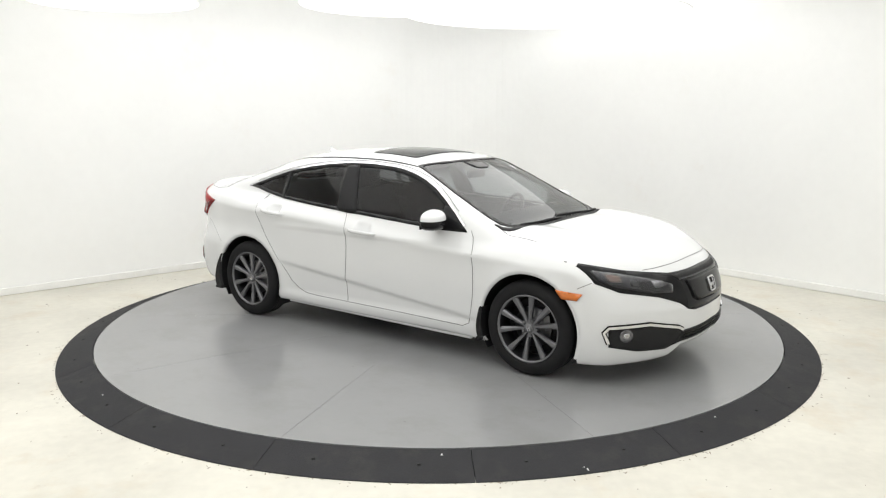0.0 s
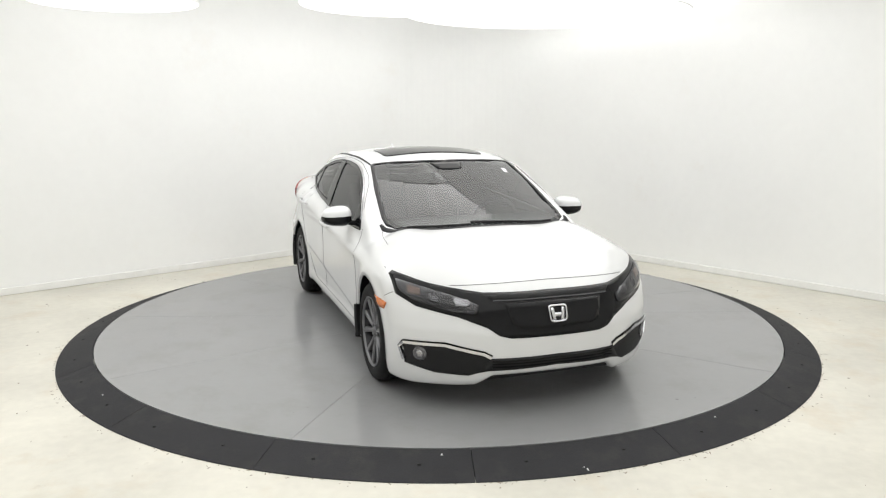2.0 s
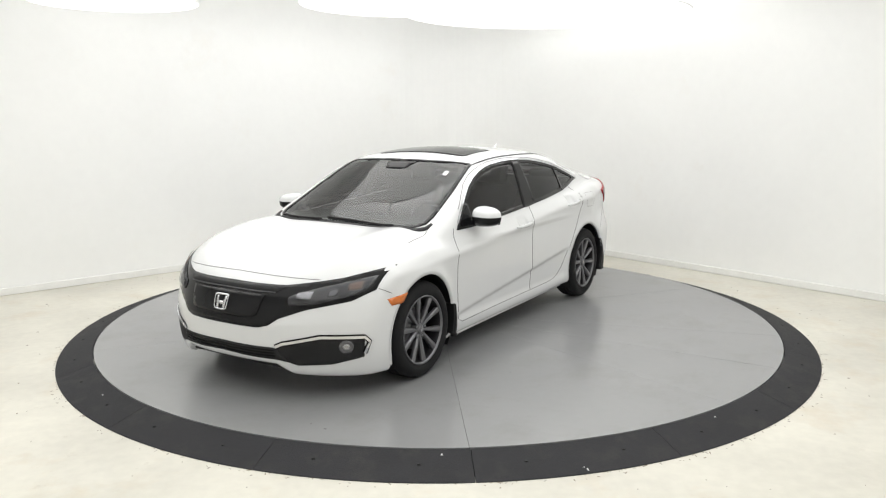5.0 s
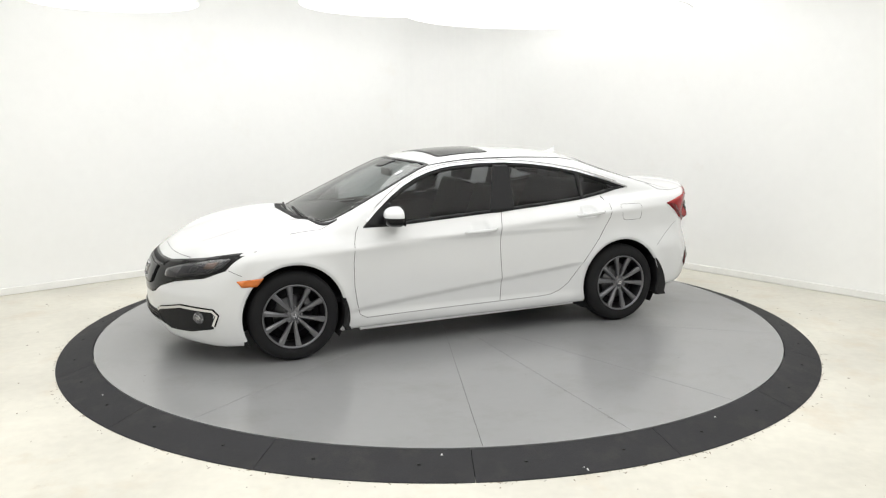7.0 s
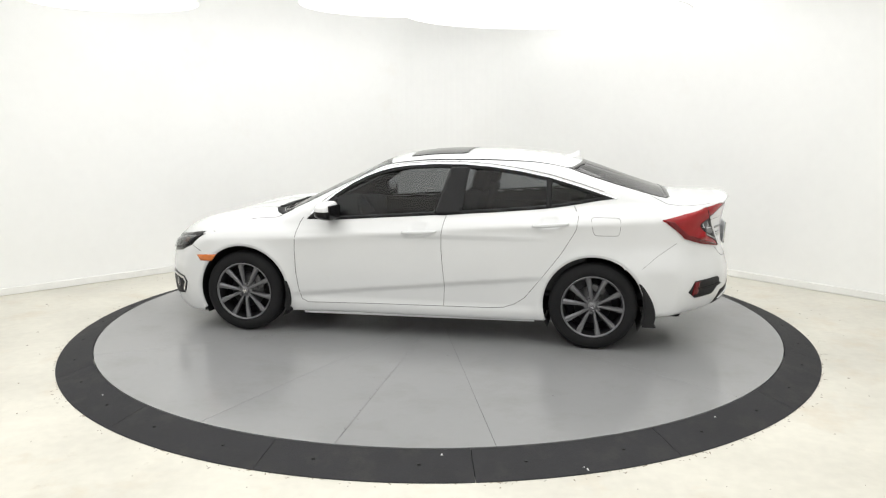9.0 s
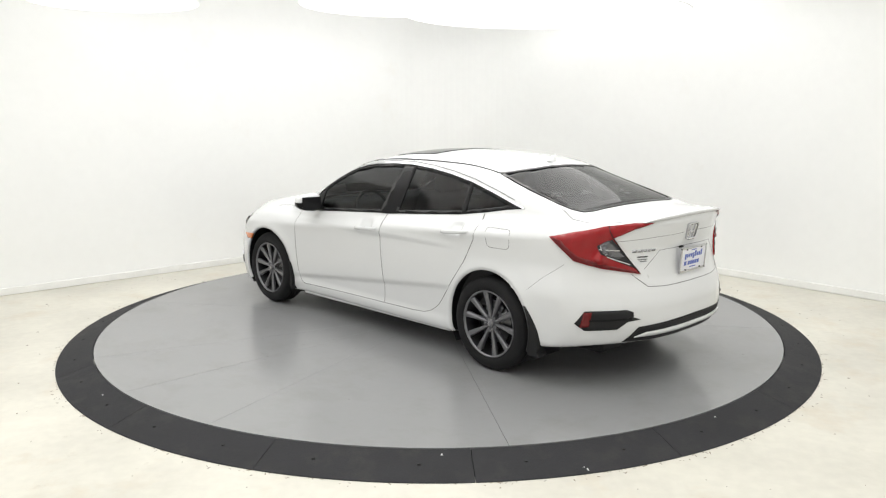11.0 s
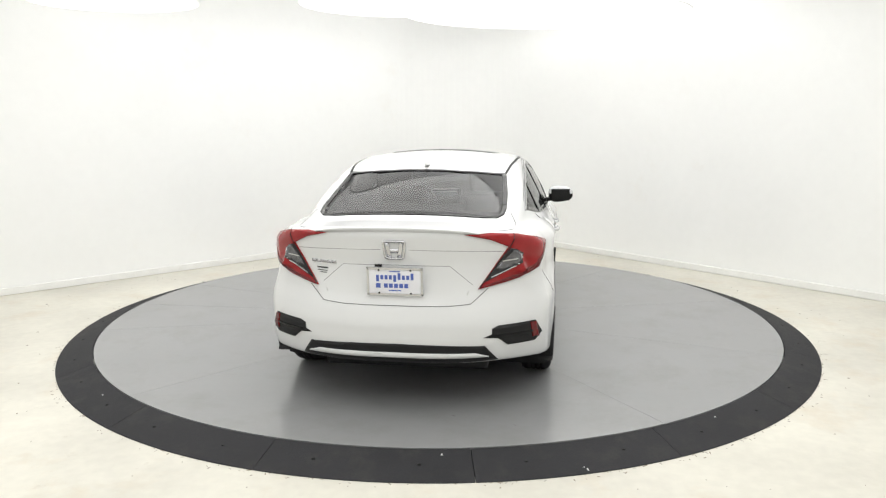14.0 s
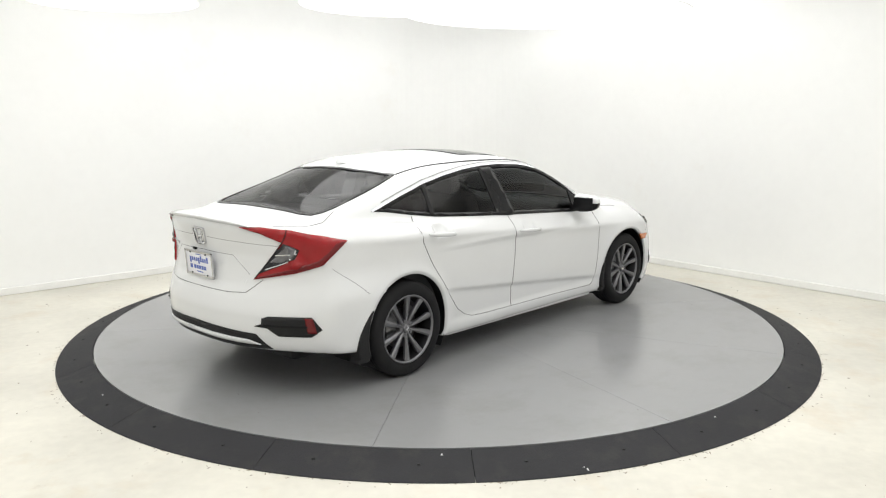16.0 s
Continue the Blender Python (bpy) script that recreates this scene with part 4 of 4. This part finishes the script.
    for s in (-1, 1):
        patch("badge_bar", [(2.24, s * .044, .602), (2.24, s * .026, .602), (2.24, s * .014, .528), (2.24, s * .034, .530)], 0, 0.020, M_CHROME, b, 0.02, 0.012)
    patch("badge_bar", [(2.24, .030, .572), (2.24, -.030, .572), (2.24, -.026, .552), (2.24, .026, .552)], 0, 0.0195, M_CHROME, b, 0.02, 0.012)


def on_side(x, z):
    """The point of the car's left side at x and z."""
    return tuple(lay([(-x, z)], 90, 0.0)[0])


def build_rear(car):
    for sgn in (False, True):
        mir = dict(mirror=sgn)
        outer = [(-2.272, .385, 1.030), (-2.19, .50, 1.032), (-2.06, .64, 1.014), (-1.97, .765, .980), on_side(-1.815, .940), on_side(-1.90, .880), (-1.975, .788, .809), (-2.09, .681, .764), (-2.234, .460, .718),
                 (-2.193, .530, .815), (-2.168, .580, .886), (-2.147, .625, .950), (-2.218, .523, 1.000)]
        t = patch("tail_light", outer, 145, 0.010, M_RED, car, 0.015, 0.02, "red tail light with clear insert", **mir)
        patch("housing", [(-2.222, .486, .752), (-2.193, .535, .815), (-2.168, .585, .886), (-2.140, .635, .944), (-2.076, .700, .906), (-2.09, .678, .850), (-2.148, .603, .806)], 145, 0.0125, M_RIMDARK, t, 0.012, 0.01, "dark lamp housing", **mir)
        patch("clear_insert", [(-2.185, .560, .830), (-2.150, .612, .892), (-2.125, .650, .930), (-2.086, .690, .902), (-2.098, .670, .856), (-2.150, .603, .822)], 145, 0.0145, M_STEELDK, t, 0.012, 0.01, "clear lamp insert", **mir)
        for q, w in (((-2.165, .590, .872), (-2.088, .688, .880)), ((-2.20, .530, .782), (-2.105, .660, .838)), ((-2.09, .683, .905), (-2.10, .668, .850))):
            strip("insert_rib", [q, w], 145, 0.006, 0.0165, M_CHROME, t, **mir)
        patch("outer_band", [on_side(-1.83, .938), on_side(-1.90, .882), (-1.98, .785, .812), (-2.09, .681, .770), (-2.225, .475, .724), (-2.215, .495, .738), (-2.09, .684, .795), (-2.0, .778, .838), on_side(-1.935, .892), on_side(-1.90, .930)], 145, 0.012, M_REDDK, t, 0.012, 0.006, "darker red band", **mir)
        strip("lamp_joint", [(-2.10, .63, 1.018), (-2.12, .640, .99), (-2.145, .628, .950), (-2.166, .583, .886), (-2.191, .533, .815), (-2.228, .468, .728)], 145, 0.005, 0.0135, M_MATT, t, **mir)
        v = patch("rear_vent", [(-2.252, .543, .497), (-2.229, .58, .512), (-2.06, .779, .508), (-2.007, .814, .43), (-2.059, .775, .386), (-2.193, .627, .392), (-2.234, .574, .439), (-2.276, .499, .448), (-2.253, .542, .464)], 155, 0.004, M_MATT, car, 0.02, 0.02, "matt black bumper vent", **mir)
        strip("vent_bar", [(-2.245, .555, .458), (-2.16, .67, .452), (-2.08, .762, .450)], 155, 0.010, 0.012, M_BLACK, v, depth=0.010, **mir)
        patch("reflector", [(-2.092, .749, .503), (-2.056, .783, .500), (-2.035, .797, .408), (-2.08, .761, .413)], 150, 0.009, M_REDDK, v, 0.015, 0.006, "red reflector", **mir)
    patch("diffuser", [(-2.3, .505, .400), (-2.3, .25, .416), (-2.3, 0, .421), (-2.3, -.25, .416), (-2.3, -.505, .400), (-2.3, -.574, .305), (-2.3, -.3, .305), (-2.3, 0, .305), (-2.3, .3, .305), (-2.3, .574, .305)], 180, 0.004, M_MATT, car, 0.02, 0.02, "matt black rear diffuser")
    patch("diffuser_trim", [(-2.3, .522, .336), (-2.3, .45, .362), (-2.3, .25, .368), (-2.3, 0, .370), (-2.3, -.25, .368), (-2.3, -.45, .362), (-2.3, -.522, .336), (-2.3, -.3, .340), (-2.3, 0, .343), (-2.3, .3, .340)], 180, 0.012, M_PAINT, car, 0.015, 0.01, "white trim bar")
    # boot spoiler
    verts, faces = [], []
    rows = 41
    for i in range(rows):
        y = -0.47 + 0.94 * i / (rows - 1)
        e = max(0.0, 1 - (abs(y) / 0.475) ** 6)
        xb = -2.335 + 0.23 * (abs(y) / 0.705) ** 2.75
        z0 = 1.058 - 0.02 * (abs(y) / 0.47) ** 2
        for dx, dz in ((0.17, -0.004), (0.10, 0.004), (0.03, 0.016), (0.002, 0.018), (-0.006, 0.012), (0.0, 0.002), (0.02, -0.012)):
            verts.append((xb + dx, y, z0 + dz * (0.3 + 0.7 * e) - (1 - e) * 0.006))
    for i in range(rows - 1):
        for q in range(6):
            faces.append((7 * i + q, 7 * (i + 1) + q, 7 * (i + 1) + q + 1, 7 * i + q + 1))
    part("boot_spoiler", mesh_from("boot_spoiler", verts, faces, M_PAINT), M_PAINT, car, "white lip spoiler")
    patch("plate_recess", rounded([(-2.3, .30, .852), (-2.3, -.31, .852), (-2.3, -.42, .752), (-2.3, -.40, .655), (-2.3, .40, .655), (-2.3, .42, .752)], 0.02), 180, -0.001, M_PAINT, car, 0.03, 0.001)
    # grey line stands in for shading at the recess's contour
    strip("recess_edge_shade", [(-2.3, .43, .745), (-2.3, .305, .853), (-2.3, 0, .857), (-2.3, -.305, .853), (-2.3, -.43, .745)], 180, 0.003, 0.001, M_GREYPRINT, car)
    # small dark camera above the dealer plate
    patch("boot_camera", [(-2.3, .115, .860), (-2.3, .075, .860), (-2.3, .075, .847), (-2.3, .115, .847)], 180, 0.010, M_MATT, car, 0.02, 0.01)
    n = part("dealer_plate", box_bm(0.006, 0.304, 0.152, (0, 0, 0), 0.002), M_WHITE, car, "white dealer plate with blue bars")
    n.matrix_basis = pose(-2.328, -0.005, 0.770, 0, -4, 0)
    fr = bmesh.new()
    for w, h, y, z in ((0.318, 0.012, 0, 0.074), (0.318, 0.012, 0, -0.074), (0.012, 0.16, 0.153, 0), (0.012, 0.16, -0.153, 0)):
        bmesh.ops.create_cube(fr, size=1, matrix=Matrix.Translation((-0.003, y, z)) @ Matrix.Diagonal((0.008, w, h, 1)))
    part("plate_frame", fr, M_CHROME, n, "chrome plate frame")
    bars = [(0.016, 0.024 + 0.014 * (k in (0, 4, 5, 8)), 0.098 - 0.0245 * k, 0.024 + 0.006 * (k in (5, 8)) - 0.006 * (k in (0, 4))) for k in range(9)]
    bars += [(0.021, 0.024, 0.052 - 0.029 * k, -0.024) for k in range(5)]
    for w, h, y, z in bars + [(0.026, 0.026, 0.095, -0.024), (0.07, 0.006, 0.0, -0.052), (0.06, 0.005, 0, 0.058)]:
        part("printed_bar", box_bm(0.002, w, h, (-0.0038, y, z)), M_BLUE, n)
    for y in (-0.09, 0.09):
        for z in (-0.066, 0.066):
            part("screw", box_bm(0.006, 0.010, 0.010, (-0.006, y, z), 0.002), M_MATT, n)
    badge = [(-2.3, y, z) for y, z in ((.068, 1.002), (-.068, 1.002), (-.058, .902), (-.04, .892), (.04, .892), (.058, .902))]
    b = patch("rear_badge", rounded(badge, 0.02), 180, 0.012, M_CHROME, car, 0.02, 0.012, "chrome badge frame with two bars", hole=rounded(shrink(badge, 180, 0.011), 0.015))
    for s in (-1, 1):
        patch("badge_bar", [(-2.3, s * .050, .990), (-2.3, s * .030, .990), (-2.3, s * .016, .902), (-2.3, s * .038, .904)], 180, 0.010, M_CHROME, b, 0.02, 0.01)
    patch("badge_bar", [(-2.3, .034, .952), (-2.3, -.034, .952), (-2.3, -.028, .930), (-2.3, .028, .930)], 180, 0.0095, M_CHROME, b, 0.02, 0.01)
    # name badge as plain bars, dealer sticker lines
    for k in range(5):
        y = .505 - .033 * k
        patch("badge_letter_bar", [(-2.3, y, .868), (-2.3, y - .026, .868), (-2.3, y - .026, .852), (-2.3, y, .852)], 180, 0.005, M_GREYPRINT, car, 0.02, 0.005)
    for y0, y1, z, h in ((.472, .40, .826, .008), (.47, .405, .808, .004), (.455, .41, .796, .004)):
        patch("sticker_bar", [(-2.3, y0, z), (-2.3, y1, z), (-2.3, y1, z - h), (-2.3, y0, z - h)], 180, 0.0025, M_DARKGREY, car, 0.02, 0.002)
    # shark fin
    bm = bmesh.new()
    rows = []
    for x, w, z in ((-1.08, .008, 0.0), (-1.11, .018, .008), (-1.14, .022, .016), (-1.18, .016, .034), (-1.205, .007, .050), (-1.212, .007, .0)):
        zb = 1.337
        rows.append([bm.verts.new((x, -w, zb)), bm.verts.new((x, -w * .3, zb + z + 0.006)), bm.verts.new((x, w * .3, zb + z + 0.006)), bm.verts.new((x, w, zb))])
    for i in range(len(rows) - 1):
        for j in range(3):
            bm.faces.new((rows[i][j], rows[i][j + 1], rows[i + 1][j + 1], rows[i + 1][j])).smooth = True
    bm.faces.new(rows[-1])
    bm.faces.new(rows[0][::-1])
    part("shark_fin_antenna", bm, M_PAINT, car, "white shark fin antenna")


def handle_mesh(x0, z0, x1, z1, sgn):
    """A pull that bows outwards from its two feet on the door."""
    bm = bmesh.new()
    ya, yb = on_side(x0, z0)[1], on_side(x1, z1)[1]
    rows = []
    for i in range(15):
        u = i / 14
        bow = math.sin(math.pi * u) ** 0.45
        h = 0.007 + 0.008 * math.sin(math.pi * u) ** 0.5
        y = ya + (yb - ya) * u - 0.004 + 0.034 * bow
        x, z = x0 + (x1 - x0) * u, z0 + (z1 - z0) * u
        ring = []
        for j in range(10):
            a = 2 * math.pi * j / 10
            ring.append(bm.verts.new((x, sgn * (y + 0.008 * math.cos(a)), z + h * math.sin(a))))
        rows.append(ring)
    for r0, r1 in zip(rows, rows[1:]):
        for j in range(10):
            bm.faces.new((r0[j], r0[(j + 1) % 10], r1[(j + 1) % 10], r1[j])).smooth = True
    bm.faces.new(rows[0])
    bm.faces.new(rows[-1][::-1])
    bmesh.ops.recalc_face_normals(bm, faces=bm.faces[:])
    return bm


def mud_flap(hx, a0, a1, drop, w, sgn):
    """A thick rubber tongue that follows the rear edge of a wheel opening and hangs below it."""
    bm = bmesh.new()
    line = [(hx + ARCH_R * math.cos(radians(a)), HUB_Z + 0.008 + ARCH_R * math.sin(radians(a))) for a in np.linspace(a0, a1, 9)]
    x, z = line[-1]
    line += [(x - 0.012, z - drop * 0.5), (x - 0.016, z - drop)]
    rows = []
    for i, (x, z) in enumerate(line):
        k = i / (len(line) - 1)
        t = w * (0.25 + 0.75 * min(1, k * 1.5))
        yo = 0.896 - 0.008 * k
        rows.append([bm.verts.new((x + 0.006, sgn * (yo - 0.012), z)), bm.verts.new((x - 0.010, sgn * yo, z)), bm.verts.new((x - t, sgn * (yo - 0.004), z)),
                     bm.verts.new((x - t - 0.006, sgn * (yo - 0.02), z)), bm.verts.new((x - t, sgn * 0.80, z)), bm.verts.new((x + 0.004, sgn * 0.80, z))])
    for r0, r1 in zip(rows, rows[1:]):
        for j in range(6):
            bm.faces.new((r0[j], r0[(j + 1) % 6], r1[(j + 1) % 6], r1[j]))
    bm.faces.new(rows[0])
    bm.faces.new(rows[-1][::-1])
    bmesh.ops.recalc_face_normals(bm, faces=bm.faces[:])
    return bm


def build_side(car):
    for sgn in (1, -1):
        mir = dict(mirror=sgn < 0)
        for x0, z0, x1, z1 in ((0.065, .812, -0.205, .826), (-0.905, .886, -1.17, .908)):
            xm, zm = (x0 + x1) / 2, (z0 + z1) / 2
            part("door_handle", handle_mesh(x0, z0, x1, z1, sgn), M_PAINT, car, "white door handle")
        # mirror
        bm = bmesh.new()
        bmesh.ops.create_uvsphere(bm, u_segments=28, v_segments=18, radius=1)
        for v in bm.verts:
            x, y, z = v.co
            v.co = (math.copysign(abs(x) ** 0.75, x), math.copysign(abs(y) ** 0.7, y), math.copysign(abs(z) ** 0.7, z))
            if v.co.x < 0:
                v.co.x *= 0.36
        up = bm.copy()
        bmesh.ops.bisect_plane(up, geom=up.verts[:] + up.edges[:] + up.faces[:], plane_co=(0, 0, 0.06), plane_no=(0, 0, -1), clear_outer=True)
        bmesh.ops.bisect_plane(bm, geom=bm.verts[:] + bm.edges[:] + bm.faces[:], plane_co=(0, 0, 0.06), plane_no=(0, 0, 1), clear_outer=True)
        mpos = pose(0.605, sgn * 0.928, 0.965, 0, 0, sgn * -10)
        for b in (up, bm):
            for v in b.verts:
                taper = 1 - 0.28 * (v.co.y * sgn * 0.5 + 0.5)
                v.co.z *= taper
            bmesh.ops.transform(b, matrix=mpos @ Matrix.Diagonal((0.105, 0.108, 0.082, 1)), verts=b.verts[:])
            for f in b.faces:
                f.smooth = True
        m = part("door_mirror", up, M_PAINT, car, "white door mirror with black underside")
        part("lower_cover", bm, M_BLACK, m, "black lower cover")
        part("mirror_glass", box_bm(0.014, 0.165, 0.104, (0.567, sgn * 0.925, 0.960), 0.006, rot=Matrix.Rotation(radians(sgn * -10), 4, "Z")), M_BLACK, m, "dark mirror glass")
        part("mirror_arm", box_bm(0.085, 0.13, 0.034, (0.615, sgn * 0.83, 0.918), 0.012, rot=Matrix.Rotation(radians(sgn * 10), 4, "X")), M_BLACK, m)
        # mud flaps behind the wheels
        for hx, a0, a1, drop, w in ((AXLE, 165, 198, 0.030, 0.036), (-AXLE, 150, 198, 0.025, 0.085)):
            part("mud_flap", mud_flap(hx, a0, a1, drop, w, sgn), M_MATT, car, "matt black mud flap")
        part("sill_edge", box_bm(1.80, 0.03, 0.02, (-0.03, sgn * 0.80, 0.163), 0.006, rot=Matrix.Rotation(radians(0.55), 4, "Y")), M_PAINT, car)
    part("underbody", box_bm(3.9, 1.0, 0.10, (-0.05, 0, 0.215), 0.03), M_MATT, car)


def build_interior(car):
    part("cabin_floor", box_bm(2.9, 1.42, 0.05, (-0.4, 0, 0.36), 0.02), M_SEAT, car)
    for sgn in (1, -1):
        s = part("front_seat", box_bm(0.50, 0.50, 0.16, (0.0, sgn * 0.36, 0.50), 0.05, 3), M_SEAT, car, "charcoal cloth front seat")
        part("backrest", box_bm(0.14, 0.48, 0.62, (-0.33, sgn * 0.36, 0.80), 0.05, 3, Matrix.Rotation(radians(-20), 4, "Y")), M_SEAT, s)
        part("headrest", box_bm(0.10, 0.26, 0.19, (-0.475, sgn * 0.36, 1.19), 0.04, 3, Matrix.Rotation(radians(-14), 4, "Y")), M_SEAT, s)
        part("door_card", box_bm(2.1, 0.05, 0.50, (-0.25, sgn * 0.745, 0.64), 0.02), M_DASH, car)
    r = part("rear_seat", box_bm(0.52, 1.30, 0.20, (-0.95, 0, 0.52), 0.05, 3), M_SEAT, car, "charcoal cloth rear bench")
    part("backrest", box_bm(0.14, 1.28, 0.56, (-1.27, 0, 0.82), 0.05, 3, Matrix.Rotation(radians(-24), 4, "Y")), M_SEAT, r)
    for y in (-0.40, 0.40):
        part("headrest", box_bm(0.10, 0.24, 0.12, (-1.38, y, 1.10), 0.04, 3), M_SEAT, r)
    part("parcel_shelf", box_bm(0.50, 1.16, 0.03, (-1.60, 0, 1.035), 0.01), M_DASH, car)
    part("dashboard", box_bm(0.46, 1.36, 0.26, (0.82, 0, 0.80), 0.08, 4), M_DASH, car, "dark dashboard")
    bm = bmesh.new()
    R, rr, n, k = 0.18, 0.015, 36, 10
    ring = [[bm.verts.new(((0.0 + rr * math.sin(2 * math.pi * j / k)), (R + rr * math.cos(2 * math.pi * j / k)) * math.cos(2 * math.pi * i / n),
                           (R + rr * math.cos(2 * math.pi * j / k)) * math.sin(2 * math.pi * i / n))) for j in range(k)] for i in range(n)]
    for i in range(n):
        for j in range(k):
            bm.faces.new((ring[i][j], ring[(i + 1) % n][j], ring[(i + 1) % n][(j + 1) % k], ring[i][(j + 1) % k])).smooth = True
    bmesh.ops.create_cube(bm, size=1, matrix=Matrix.Diagonal((0.03, 0.34, 0.05, 1)))
    bmesh.ops.transform(bm, matrix=pose(0.46, 0.36, 0.86, 0, 22, 0), verts=bm.verts[:])
    part("steering_wheel", bm, M_DASH, car)
    part("rear_view_mirror", box_bm(0.03, 0.22, 0.06, (0.37, 0, 1.215), 0.015), M_DASH, car)
    for sgn in (1, -1):
        part("sun_visor", box_bm(0.12, 0.30, 0.015, (0.16, sgn * 0.28, 1.285), 0.006, rot=Matrix.Rotation(radians(12), 4, "Y")), M_SEAT, car)
    part("headliner", box_bm(0.95, 0.80, 0.02, (-0.45, 0, 1.325), 0.008), M_GREYLINING, car)


def build_car():
    car = new("car")
    body_shell(car)
    build_arches(car)
    build_glazing(car)
    build_seams(car)
    build_front(car)
    build_rear(car)
    build_side(car)
    build_interior(car)
    build_wheels(car)
    return tagged(car, "white four-door sedan with black trim and grey alloy wheels", "car")


def turn_at(t):
    s = (t - 8) / 8
    return -174.4928 - 17.3202 * (t - 8) - 0.3573 * s * s - 0.5402 * (s ** 3 - s)


def motions():
    steps = [0.5 * k for k in range(33)]
    walk(turntable, [(t, pose(0, 0, PLATE_Z, 0, 0, turn_at(t))) for t in steps])
    rows = []
    for t in steps:
        a = radians(turn_at(t))
        x, y = 0.0581, -0.0829
        rows.append((t, pose(x * math.cos(a) - y * math.sin(a), x * math.sin(a) + y * math.cos(a), 0.0, 0, 0, turn_at(t))))
    walk(car, rows)


build_room()
floor_specks()
ceiling_disc(1.07, 1.60, 2.64, 1.40)
ceiling_disc(-0.28, 1.31, 2.70, 1.04)
ceiling_disc(-2.90, 0.80, 2.66, 0.72)
turntable = build_turntable()
build_ramp()
car = build_car()
motions()
